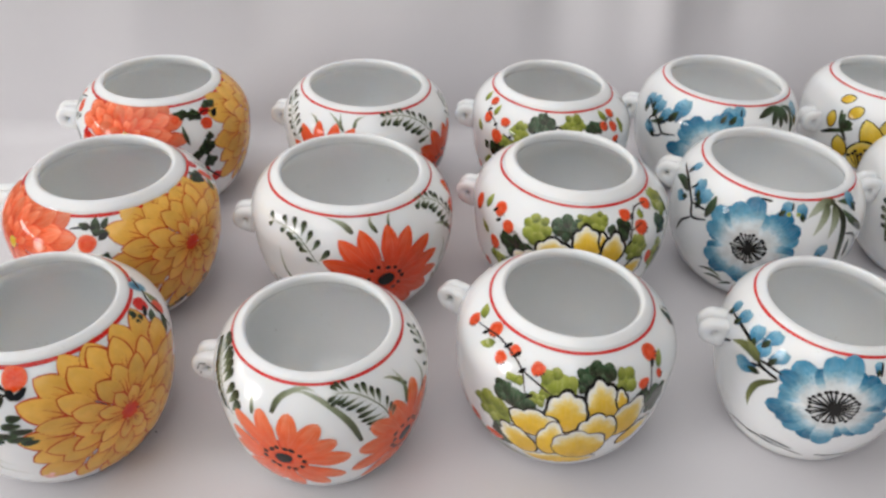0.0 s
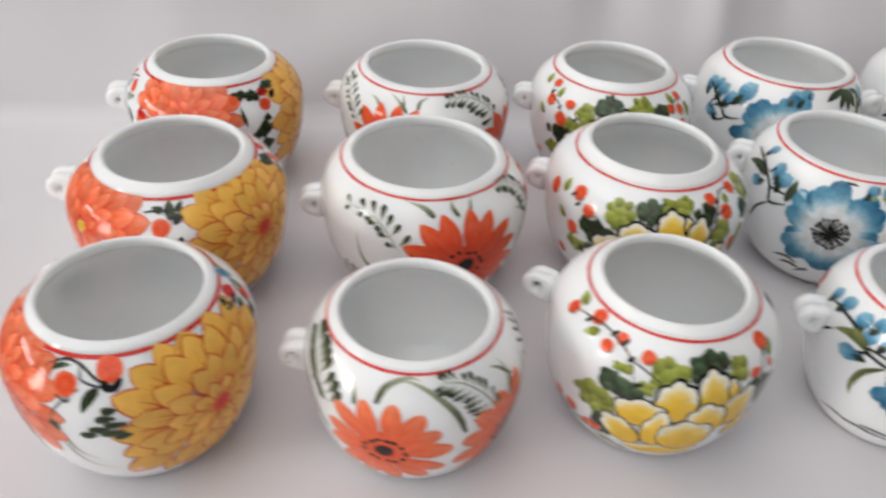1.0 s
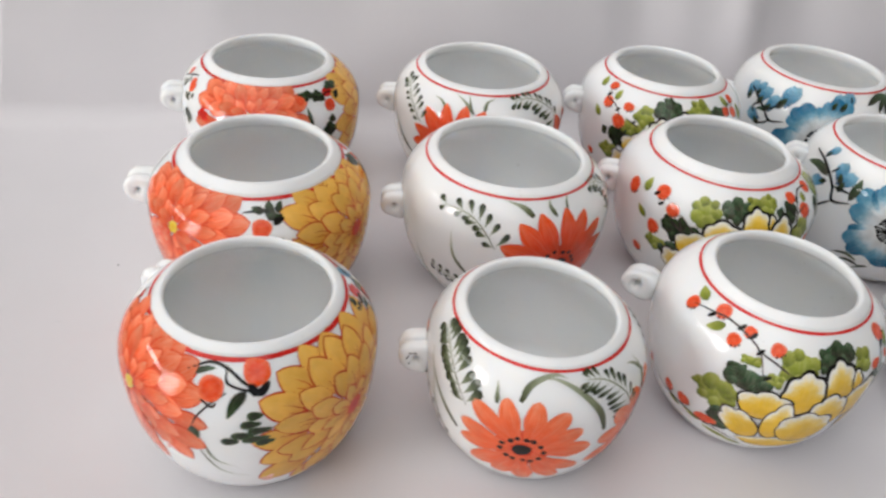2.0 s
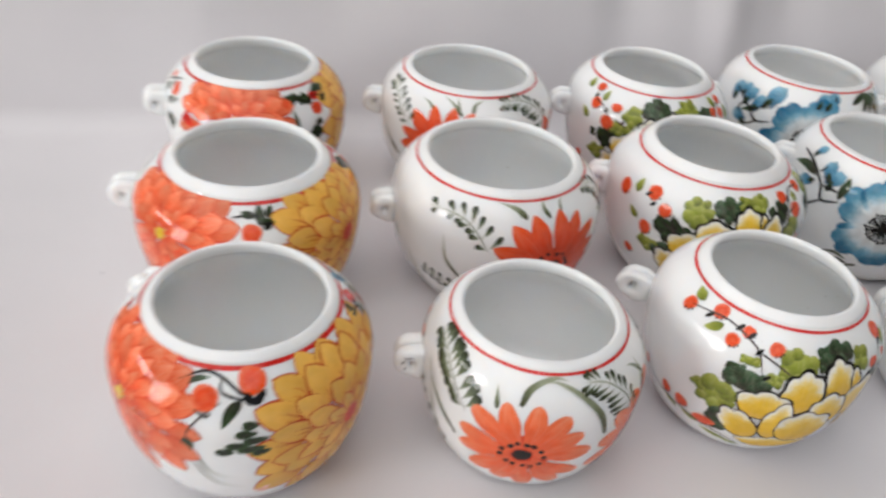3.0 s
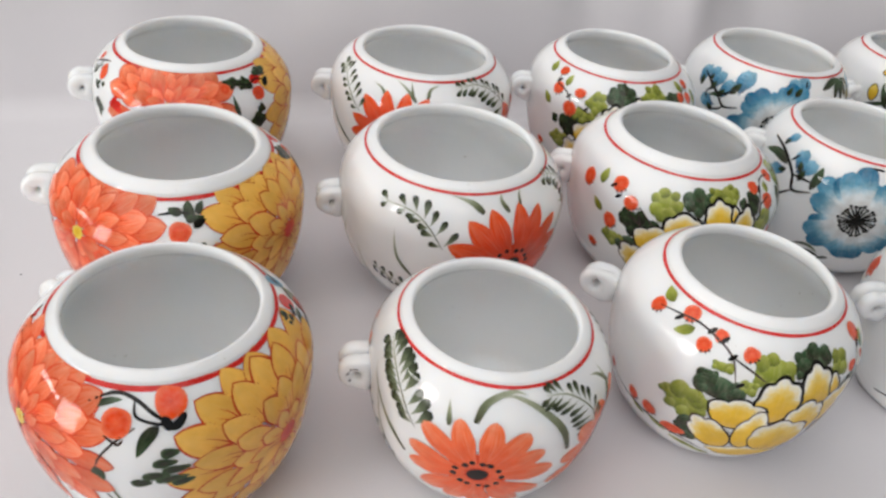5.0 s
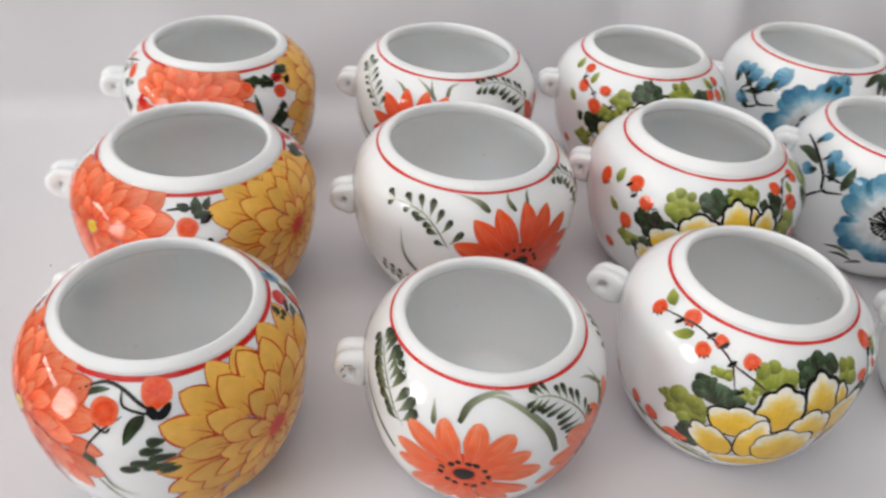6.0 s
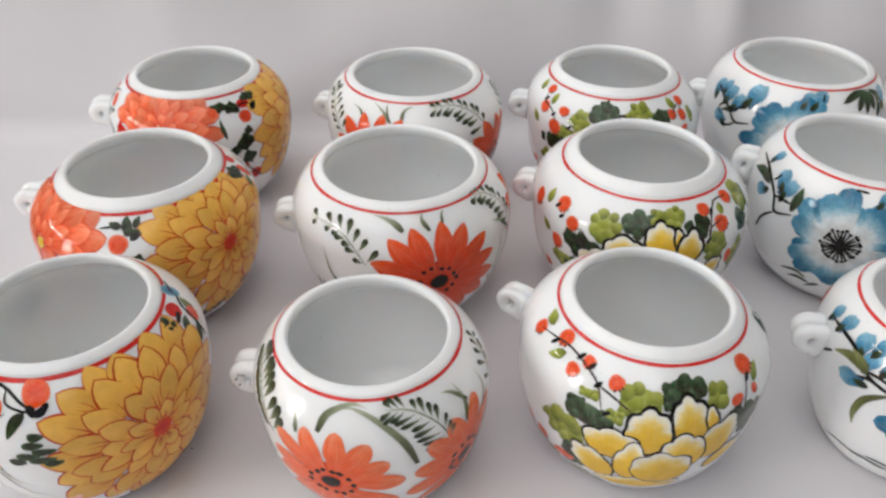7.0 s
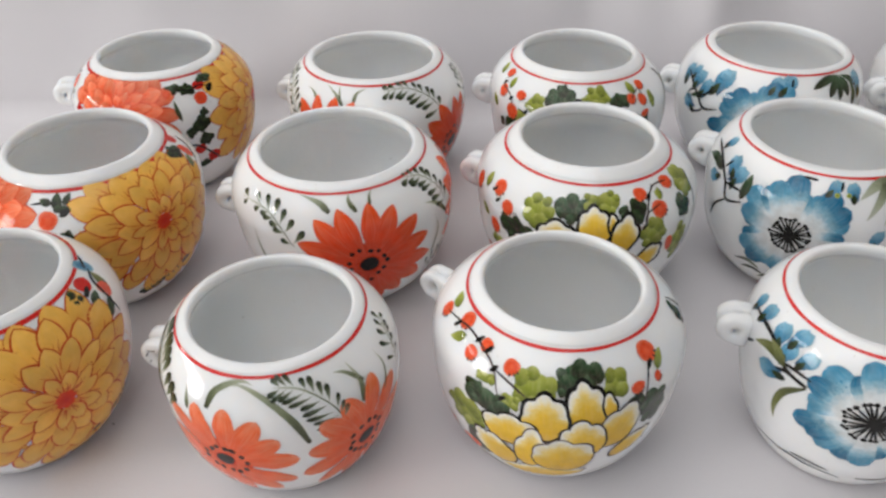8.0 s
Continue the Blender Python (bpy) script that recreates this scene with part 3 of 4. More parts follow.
    def mum(self, a, z, r, fill, line, heart, heart_r=1.6, seed=0):
        """A full chrysanthemum: rings of outlined petals, the inner rings over the outer ones."""
        at = self.local(a, z)
        rg = random.Random(seed)
        self.mark += 1
        layer = 0.0
        turn = rg.uniform(0, 6.28)
        self.blob("painted_flower", "petal_layer", fill, at, 0, 0, r * 0.86, r * 0.86, 0, 9, 0.03, -0.6, n=28, rings=6)
        for ring, (tip, base, count, wide) in enumerate(((1.0, 0.50, 18, 0.25), (0.78, 0.32, 16, 0.228), (0.56, 0.16, 13, 0.188), (0.34, 0.06, 10, 0.13))):
            turn = turn + math.pi / count * rg.uniform(0.7, 1.3)
            for i in range(count):
                ang = turn + 6.2832 * (i + rg.uniform(-0.16, 0.16)) / count
                r1, r0 = r * (tip + rg.uniform(-0.075, 0.05)), r * base
                wd = r * wide * rg.uniform(0.86, 1.14)
                bend = rg.uniform(-0.9, 0.9)
                up = 1.6 * (i % 3) / 3
                self.petal("painted_flower", "outline", line, at, ang, r0 - 0.1, r1 + 0.38, wd + 0.80, prof_mum, layer + up, 14, 6, bend)
                self.petal("painted_flower", "petal_layer", fill, at, ang, r0, r1, wd, prof_mum, layer + up + 0.9, 14, 6, bend)
                # a stroke or two drawn up from the foot of the petal
                for side in (-1, 1):
                    if rg.random() < 0.55:
                        top = r0 + (r1 - r0) * rg.uniform(0.45, 0.68)
                        self.petal("painted_flower", "vein", line, at, ang + side * wd * 0.16 / r1, r0 + (r1 - r0) * 0.2, top, 0.42, prof_taper, layer + up + 1.5, 7, 2, bend)
            layer += 3.0
        self.blob("painted_flower", "flower_heart", heart, at, 0, 0, heart_r, heart_r, 0, 7, 0.12, layer + 0.4)
        for i in range(9):
            ang = 6.2832 * (i + rg.uniform(-0.3, 0.3)) / 9
            self.petal("painted_flower", "vein", line, at, ang, heart_r * 0.9, r * rg.uniform(0.11, 0.17), 0.45, prof_taper, layer + 0.2, 6, 2)

    def daisy(self, a, z, r, count=13, name="painted_flower", seed=1, blunt=False):
        at = self.local(a, z)
        rg = random.Random(seed)
        self.mark += 1
        turn = rg.uniform(0, 6.28)
        self.blob(name, "inner_ring", P_CLINE, at, 0, 0, r * 0.165, r * 0.146, 0, 9, 0.1, 4.2)
        self.blob(name, "ground", P_CLINE, at, 0, 0, r * 0.40, r * 0.40, 0, count, 0.10, -0.4)
        for k in (0, 1):
            for i in range(k, count, 2):
                ang = turn + 6.2832 * (i + rg.uniform(-0.12, 0.12)) / count
                self.petal(name, "petal#%d" % i, P_SALMON if blunt else P_DAISY, at, ang, r * 0.13, r * rg.uniform(0.90, 1.06), r * (0.35 if blunt else 0.325) * rg.uniform(0.88, 1.1), prof_club if blunt else prof_pointed, 0.4 + k * 1.6 + (i % 4) * 0.3, 24, 6, rg.uniform(-0.5, 0.5))
        self.blob(name, "flower_heart", P_BLACK, at, 0, 0, r * 0.138, r * 0.120, 0.3, 3, 0.03, 5.2, n=28)
        n = 13
        for i in range(n):
            ang = 6.2832 * (i + rg.uniform(-0.15, 0.15)) / n
            rr = r * rg.uniform(0.23, 0.315)
            self.petal(name, "flower_heart", P_BLACK, at, ang, rr - 0.8, rr + rg.uniform(0.6, 0.95), rg.uniform(1.35, 1.9), prof_dab, 5.2, 6, 3)

    def sprig(self, spots, pairs, leaf, wide, group="painted_fern", grow=1.0, sides=(1.0, 1.0)):
        """A fern frond: a thin stalk with rounded leaflets in pairs, dark at their tips."""
        self.mark += 1
        pts = self.path(spots, 24)
        self.ribbon(group, "stalk", P_BLADE, pts, 0.42, prof_line, 0.6, 2)
        c = self.w.lay(pts, 0.0)
        rg = self.rng
        for k in range(pairs):
            t = (k + 0.6) / (pairs + 0.2)
            i = min(int(t * 23), 22)
            d = c[i + 1] - c[i]
            d /= np.linalg.norm(d)
            out = c[i] - np.array((0, 0, CENTRE))
            out /= np.linalg.norm(out)
            s = np.cross(d, out)
            size = leaf * (grow + (1 - grow) * (1 - t)) * (1 - 0.55 * max(0, t - 0.55))
            for sg in (-1, 1):
                ln = size * rg.uniform(0.85, 1.15) * 1.12 * sides[0 if sg < 0 else 1]
                long = sides[0 if sg < 0 else 1] > 1.1
                lean = 0.12 + 0.66 * t if long else 0.62
                ln *= 1.12 - 0.4 * t if long else 1.0
                way = d * lean + s * sg * math.sqrt(1 - lean * lean)
                curve = d * 0.18
                line = [c[i] + (way * (ln * u) + curve * (ln * u * u)) / 1000 for u in (0.08, 0.25, 0.42, 0.6, 0.75, 0.9, 1.0)]
                wd = wide * 1.5 * rg.uniform(0.85, 1.15)
                self.ribbon(group, "leaflet#%d%d" % (k, sg), P_FERN, line, wd, lambda q: max(0.0, math.sin(math.pi * q ** 1.5)) ** 0.8 * (0.35 + 0.65 * q), 1.0 + 0.2 * (k % 3), 3)

    def blade(self, spots, width, group="painted_grass"):
        self.line(group, "blade", P_BLADE, spots, width * 0.82, 0.8, lambda t: max(0.04, min(1.0, 0.5 + 2.2 * t) * (1 - t ** 1.6)), 18, 3)

    def dabs(self, a, z, way, size, material, n=5, spread=1.0, group="painted_leaf", layer=1.0):
        """A leaf put down as a fan of brush dabs from one point; way in degrees, 90 is up."""
        self.mark += 1
        at = self.local(a, z)
        rg = self.rng
        for i in range(n):
            k = (i / max(1, n - 1) - 0.5) * 2
            ang = radians(way + k * 62 * spread + rg.uniform(-8, 8))
            ln = size * (1 - 0.32 * abs(k)) * rg.uniform(0.88, 1.1)
            self.petal(group, "dab", material, at, ang, 0.0, ln * 1.05, size * 0.42 * rg.uniform(0.8, 1.2), prof_club, layer + 0.7 * (i % 3), 10, 5, rg.uniform(-0.5, 0.5))

    def clump(self, a, z, wide, tall, material, layer=0.5, group="painted_leaf"):
        """A leaf put down wet: a soft patch with rounded dabs of the brush round its edge."""
        self.mark += 1
        at, rg = self.local(a, z), self.rng
        self.blob(group, "dab", material, at, 0, 0, wide * 0.40, tall * 0.40, 0, 2, 0.0, layer, 0.0, True, 22, 4)
        n = max(4, round((wide + tall) / 3.4))
        first = rg.uniform(0, 6.28)
        for i in range(n):
            ang = first + 6.2832 * (i + rg.uniform(-0.3, 0.3)) / n
            size = rg.uniform(0.13, 0.215) * (wide + tall) / 2 * (1.2 if n < 5 else 1.0)
            cu, cv = math.cos(ang) * (wide / 2 - size * 0.95), math.sin(ang) * (tall / 2 - size * 0.95)
            self.blob(group, "dab", material, at, cu, cv, size * rg.uniform(0.85, 1.15), size * rg.uniform(1.0, 1.35), rg.uniform(-0.5, 0.5), 2, 0.0, layer + 0.12 * (i % 7 + 1), 0.0, True, 18, 3)
        # veins drawn with a fine dark brush in the darker leaves
        if material is P_DEEP and wide > 7:
            for i in range(5):
                ang = first + rg.uniform(-0.3, 0.3) + 1.2566 * i
                self.petal(group, "vein", P_BLACK, at, ang, wide * 0.06, wide * rg.uniform(0.30, 0.42), 0.42, prof_taper, layer + 1.2, 8, 2, rg.uniform(-0.5, 0.5))

    def dot(self, a, z, wide, tall, material=None, way=-60, calyx=True, group="painted_berry"):
        """A berry in one round touch, with the black points of its calyx."""
        self.mark += 1
        at = self.local(a, z)
        self.blob(group, "berry", material or P_BERRY, at, 0, 0, wide / 2, tall / 2, 0.2, 3, 0.04, 2.2, n=18, rings=3)
        if calyx:
            r = (wide + tall) / 4
            for d in (-28, 6, 34):
                self.petal(group, "calyx", P_TWIG, at, radians(way + d), r * 0.72, r * 1.2, 0.55, prof_dab, 2.9, 5, 2)

    def leaf(self, a, z, wide, tall, tilt, material=None, layer=1.4, group="painted_leaf"):
        """One pointed leaf in a single stroke; tilt in degrees from upright."""
        self.mark += 1
        self.petal(group, "leaf", material or P_LIGHT, self.local(a, z), radians(90 + tilt), -tall / 2, tall / 2, wide, prof_leaf, layer, 10, 4, 0.3)

    def berry(self, a, z, r, calyx=True, material=None, way=-60, group="painted_berry"):
        self.mark += 1
        at = self.local(a, z)
        self.blob(group, "berry", material or P_BERRY, at, 0, 0, r, r * 1.06, 0.2, 3, 0.03, 2.2, n=16, rings=3)
        if calyx:
            for d in (-35, 0, 35):
                self.petal(group, "calyx", P_TWIG, at, radians(way + d), r * 0.78, r * 1.22, 0.6, prof_dab, 2.9, 5, 2)

    def scallop(self, a, z, wide, tall, tilt=0.0, lobes=5, layer=2.0, material=None, line=P_BLACK, group="painted_flower", edge=0.6):
        """A cupped petal with a black line round its scalloped edge."""
        self.mark += 1
        at = self.local(a, z)
        self.blob(group, "outline", line, at, 0, 0, wide / 2, tall / 2, radians(tilt), lobes, 0.20, layer, edge * (1.6 if edge > 0.53 else 1.2), True, 48, 8)
        self.blob(group, "petal_layer", material or P_PEONY, at, 0, -0.05, wide / 2, tall / 2, radians(tilt), lobes, 0.20, layer + 0.9, 0.0, True, 48, 8)

    def anemone(self, a, z, r, petals=7, seed=3, turn=0.4):
        """A broad blue flower: wet lobed petals fading to white, and a wheel of black stamens."""
        at = self.local(a, z)
        rg = random.Random(seed)
        self.mark += 1
        full = lambda t: (0.62 + 0.38 * min(1.0, t / 0.5)) * math.sqrt(max(0.0, 1 - max(0.0, (t - 0.62) / 0.38) ** 2.4))
        for i in range(petals):
            ang = turn + 6.2832 * (i + rg.uniform(-0.10, 0.10)) / petals
            big = r * rg.uniform(0.94, 1.06)
            # each petal is laid down in a few broad wet touches, side by side
            for k, (da, q, wd) in enumerate(((-0.38, rg.uniform(0.74, 0.92), 0.30), (0.38, rg.uniform(0.74, 0.92), 0.30), (-0.14, rg.uniform(0.92, 1.04), 0.36), (0.17, rg.uniform(0.86, 1.0), 0.34))):
                of = P_TEAL if (i * 5 + seed + k) % 4 < 2 else P_BLUE
                self.petal("painted_flower", "petal#%d" % i, of, at, ang + da * rg.uniform(0.85, 1.15), r * rg.uniform(0.26, 0.34), big * q, r * wd * rg.uniform(0.88, 1.12), full, 0.3 + 1.1 * (i % 2) + 0.22 * k, 16, 6, rg.uniform(-0.8, 0.8))
        n = 26
        for i in range(n):
            ang = 6.2832 * (i + rg.uniform(-0.25, 0.25)) / n
            r1 = r * rg.uniform(0.9, 1.06) * (0.36 if seed == 3 else 0.285)
            self.petal("painted_flower", "stamen", P_BLACK, at, ang, r * 0.02, r1, 0.62, prof_line, 5.0, 6, 2, rg.uniform(-0.15, 0.15))
            self.petal("painted_flower", "stamen", P_BLACK, at, ang, r1 - 0.6, r1 + rg.uniform(0.5, 0.9), rg.uniform(1.15, 1.6), prof_dab, 5.4, 5, 2)
        self.blob("painted_flower", "flower_heart", P_BLACK, at, 0, 0, r * 0.085, r * 0.08, 0, 9, 0.28, 5.8)

    def bud(self, a, z, r, way=90, group="painted_bud"):
        self.mark += 1
        at = self.local(a, z)
        w = radians(way)
        self.petal(group, "bud", P_BUD, at, w - 0.3, -r, r * 1.1, r * 1.3, prof_petal, 1.6, 7, 4)
        self.petal(group, "bud", P_BUD, at, w + 0.3, -r, r * 1.0, r * 1.2, prof_petal, 1.8, 7, 4)
        self.petal(group, "calyx", P_DEEP, at, w + self.rng.uniform(-0.4, 0.4), -r * 1.25, -r * 0.1, r * 0.6, prof_leaf, 2.4, 6, 3)


def mum_pot(b, yellow, coral):
    """The two chrysanthemums and the red line of one pot."""
    b.rim_line(1.35, P_RED)
    b.mum(*yellow, P_YELLOW, P_YLINE, P_CLINE, 2.7, 11)
    if coral:
        first = b.groups.pop("painted_flower")
        b.mum(*coral, P_CORAL, P_CORAL_LINE, P_GOLD, 1.9, 5)
        b.groups["painted_coral_flower"] = b.groups.pop("painted_flower")
        b.groups["painted_yellow_flower"] = first


# petals of the peony from the back to the front: angle, height, width, length, tilt, lobes, weight of the drawn line
PEONY = (
    (-5, 12.0, 20.0, 7.0, 6, 3, 0.3), (34, 22.5, 6.0, 12.0, -58, 3, 0.36), (10.1, 38.3, 9.4, 14.6, 6, 5, 0.62), (20, 39.4, 3.0, 6.6, 8, 1, 0.5), (25.5, 31.5, 10.0, 15.0, -20, 3, 0.45),
    (-6.4, 35.2, 11.0, 14.0, 6, 5, 0.55), (-20.6, 29.0, 13.6, 10.5, 5, 4, 0.5), (-28, 19.0, 9.0, 13.5, 44, 4, 0.4), (-11.2, 23.0, 7.6, 15.0, -4, 2, 0.36), (10.4, 28.2, 11.0, 14.0, 12, 4, 0.45), (2.8, 21.6, 15.4, 13.6, 8, 5, 0.38))
PEONY_TOP = ((-16.8, 36.4, 11.6, 11.0, 6, 3, 0.62), (1.1, 41.6, 10.0, 11.0, 3, 5, 0.66), (10.3, 42.0, 2.8, 5.6, 2, 1, 0.55), (15.6, 38.4, 7.6, 12.0, -18, 3, 0.62), (29.6, 29.0, 6.6, 9.6, -54, 3, 0.55))


def peony_cluster(b, petals, da=0.0, dz=0.0):
    """The yellow peony, petal by petal."""
    for k, (a, z, wd, tl, tilt, lobes, edge) in enumerate(petals):
        b.scallop(a + da, z + dz, wd, tl, tilt, lobes + 2, 3.0 + 1.5 * k, None, P_BLACK if edge > 0.4 else P_TWIG, "painted_flower", edge)


def gold_petal(b, group, a, z, wd, tl, tilt, layer):
    """A pointed golden petal with a dark drawn edge and a few drawn veins."""
    at = b.local(a, z)
    way = radians(90 + tilt)
    full = lambda t: max(0.0, math.sin(math.pi * t)) ** 0.62
    b.petal(group, "outline", P_BLACK, at, way, -tl / 2 - 0.4, tl / 2 + 0.5, wd + 1.0, full, layer, 14, 6)
    b.petal(group, "petal_layer", P_GOLD, at, way, -tl / 2, tl / 2, wd, full, layer + 0.9, 14, 6)


def decorate(key, w, pot):
    b = Brush(w, pot, sum(map(ord, key)))
    if key == "A1":
        mum_pot(b, (55.6, 29.2, 29.6), (-53, 38.6, 24.2))
        g = "painted_branch"
        b.berry(-11, 46.0, 3.1, False, P_BERRY)
        b.dot(9.5, 49.0, 6.4, 7.0, P_DAISY, calyx=False)
        b.line(g, "twig", P_BLACK, [(-24, 48.4), (-14, 50.2), (-5, 49.6), (3, 47.4), (9, 45.8)], 0.8, 2.2)
        b.line(g, "twig", P_BLACK, [(-5, 49.6), (-4, 47.2), (3, 46.0), (9, 45.6)], 0.6, 2.2)
        b.line(g, "twig", P_BLACK, [(7, 45.6), (11, 45.4), (15, 47.2)], 2.0, 2.4, prof_dab)
        b.line(g, "twig", P_BLACK, [(6, 47.0), (9, 44.6)], 2.1, 2.4, prof_dab)
        b.line(g, "twig", P_TWIG, [(-4, 45.4), (-11, 42.6), (-16, 39.0), (-18, 36.0)], 0.5, 1.8)
        b.line(g, "twig", P_TWIG, [(-15, 43.6), (-10, 42.2), (-8, 43.2)], 0.6, 1.8)
        b.line("painted_leaf", "leaf", P_DEEP, [(4.5, 45.6), (0, 43.4), (-3.5, 39.4)], 3.0, 1.8, prof_leaf, 12, 4)
        b.line("painted_leaf", "leaf", P_DARK, [(-23, 47.6), (-16, 49.0), (-10, 49.4)], 1.6, 1.4, prof_leaf, 10, 3)
        b.mark += 1
        for a, z, rx in ((7.5, 40.0, 1.9), (5.5, 37.6, 2.6), (9, 35.4, 3.0), (2, 33.8, 2.8), (7, 32.4, 3.4), (-3, 31.6, 2.2), (11, 31.0, 2.4)):
            b.blob("painted_leaf", "dab", P_DEEP, b.local(a, z), 0, 0, rx, 1.25, 0.1, 3, 0.12, 1.8, n=14, rings=2)
        b.line("painted_leaf", "dab", P_DARK, [(-18, 36.0), (-16.5, 30.5)], 3.0, 1.6, prof_leaf, 9, 4)
        b.line("painted_leaf", "dab", P_DEEP, [(-27, 31.0), (-19, 29.0)], 2.6, 1.6, prof_leaf, 9, 4)
        b.blade([(-14, 30.0), (-10, 24.0), (0, 21.0)], 0.9)
        b.blade([(-16, 27.0), (-8, 19.0), (6, 16.0)], 0.8)
        b.dabs(10, 12.0, 60, 4.0, P_PINK, 3, 0.6, "painted_bud", 1.2)
        b.line("painted_branch", "twig", P_BLACK, [(62, 9.0), (86, 12.0), (112, 18.0)], 2.0, 2.0)
        # the spray on the far shoulder
        b.dot(114, 49.8, 4.4, 6.0, P_BUD, calyx=False, group="painted_bud")
        b.dot(98.1, 48.9, 5.0, 4.8, P_RED, calyx=False)
        b.clump(87, 48.6, 3.4, 5.0, P_DEEP)
        b.dot(104.6, 44.7, 4.6, 5.0, P_CORAL_LINE, calyx=False)
        b.leaf(95, 45.4, 3.0, 5.4, -60, P_DARK)
        b.leaf(99, 41.4, 3.0, 7.0, -50, P_DARK)
        b.leaf(109, 46.2, 3.2, 6.4, -20, P_OLIVE)
        b.line("painted_branch", "twig", P_BLACK, [(112.7, 48.9), (104.2, 47.4), (101.1, 42.8), (101.5, 37.6)], 0.8, 3.0)
        b.line("painted_branch", "twig", P_BLACK, [(98.5, 48.2), (91.2, 47.2)], 1.6, 3.0, prof_dab)
        b.line("painted_branch", "twig", P_BLACK, [(124, 50.4), (111.7, 49.4)], 0.8, 3.0)
        b.line("painted_leaf", "leaf", P_DEEP, [(-96, 50.0), (-88, 47.5), (-82, 44.5)], 1.6, 1.8, prof_leaf, 10, 3)
        b.dabs(-92, 48.5, 80, 3.0, P_RED, 2, 0.5, "painted_berry", 1.6)
    elif key == "A2":
        mum_pot(b, (61, 35.9, 30.0), (-40.6, 40.6, 26.5))
        b.dot(6.3, 45.0, 6.0, 6.0, calyx=False)
        b.leaf(11.4, 49.3, 3.4, 6.2, 4, P_DEEP, 2.4)
        b.leaf(4.4, 49.4, 2.6, 4.2, 70, P_DEEP, 2.5)
        b.leaf(17.0, 49.6, 2.2, 4.4, -24, P_DEEP, 2.5)
        b.clump(13.5, 47.6, 4.6, 2.8, P_DEEP, 2.2)
        b.leaf(15.5, 46.6, 2.2, 4.2, -60, P_BLACK, 2.6, "painted_branch")
        b.line("painted_branch", "twig", P_BLACK, [(-4, 48.6), (4, 49.0), (11, 48.8)], 0.8, 2.4)
        b.clump(14.6, 40.5, 4.6, 3.4, P_DEEP)
        b.clump(97, 49.0, 8.0, 5.6, P_DEEP, 6.0)
        b.dot(111, 50.4, 4.6, 4.4, P_RED, calyx=False)
        b.dot(107, 46.6, 4.0, 6.6, P_CORAL_LINE, calyx=False)
        b.leaf(101, 44.6, 3.2, 5.6, -40, P_OLIVE, 6.0)
        b.line("painted_branch", "twig", P_BLACK, [(118.0, 49.7), (114, 46.2), (105.2, 41.8)], 0.9, 7.0)
        b.line("painted_branch", "twig", P_BLACK, [(-98, 49.5), (-92, 48.0), (-86, 44.5)], 1.0, 2.0)
        b.line("painted_branch", "twig", P_BLACK, [(43, 7.9), (53.8, 11.4), (65.4, 12.9), (78, 16.0), (98, 18.0)], 2.2, 2.0)
        b.clump(48, 10, 9.0, 3.4, P_DEEP)
    elif key == "A3":
        mum_pot(b, (97, 34.0, 31.0), (-8, 43.0, 24.5))
        b.clump(31.5, 49.2, 6.4, 4.4, P_DEEP, 1.6)
        b.clump(40.6, 48.4, 6.4, 5.2, P_DEEP, 1.8)
        b.clump(56.8, 50.0, 6.6, 4.2, P_DARK, 12.0)
        b.leaf(57, 47.0, 2.4, 4.4, -50, P_BLACK, 14.0, "painted_branch")
        b.dot(26.0, 48.0, 3.8, 4.2, calyx=False)
        b.dot(50.1, 48.6, 5.0, 3.8, P_RED, calyx=False)
        b.dot(47.5, 44.8, 5.4, 5.0, P_CORAL_LINE, calyx=False)
        b.line("painted_branch", "twig", P_BLACK, [(35, 48.6), (43, 47.8), (50, 48.6), (57, 47.4)], 0.7, 2.8)
        b.leaf(31, 42.3, 1.8, 8.7, 8, P_DARK)
        for a, z, wd, tl in ((46.5, 39.8, 3.8, 3.6), (43.0, 35.3, 8.0, 6.8), (35.6, 32.6, 4.2, 4.4), (44.5, 28.6, 6.6, 5.6)):
            b.clump(a, z, wd, tl, P_DEEP, 1.8)
        b.dot(39.7, 24.5, 4.6, 4.2, P_RED, calyx=False)
        b.dot(48.8, 19.6, 5.4, 5.4, P_RED, calyx=False)
        b.line("painted_branch", "twig", P_BLACK, [(30, 27.0), (38, 26.6), (46, 22.0), (54, 17.0)], 0.8, 2.8)
        b.clump(42, 17.0, 6.0, 4.0, P_DEEP)
        b.berry(-62, 47.6, 1.9, False)
        b.berry(-78, 49.0, 1.6, False)
        b.dabs(-45, 40.0, 0, 6.0, P_RED, 4, 0.7, "painted_berry", 1.2)
        b.dabs(-58, 39.0, -90, 7.2, P_DEEP, 3, 0.5)
        b.dabs(-62, 42.0, 60, 3.6, P_DEEP, 3, 0.8)
        b.berry(-60, 46.6, 2.2, False)
        b.dabs(-70, 45.0, 150, 4.0, P_DARK, 3, 0.6)
        b.berry(-55, 44.0, 0.9, False, P_DEEP)
        b.line("painted_branch", "twig", P_TWIG, [(-82, 46.0), (-72, 48.6), (-62, 50.0)], 0.7, 2.0)
        b.line("painted_branch", "twig", P_TWIG, [(-72, 48.6), (-66, 47.0)], 0.7, 2.0)
    elif key[0] == "B":
        b.rim_line(1.0)
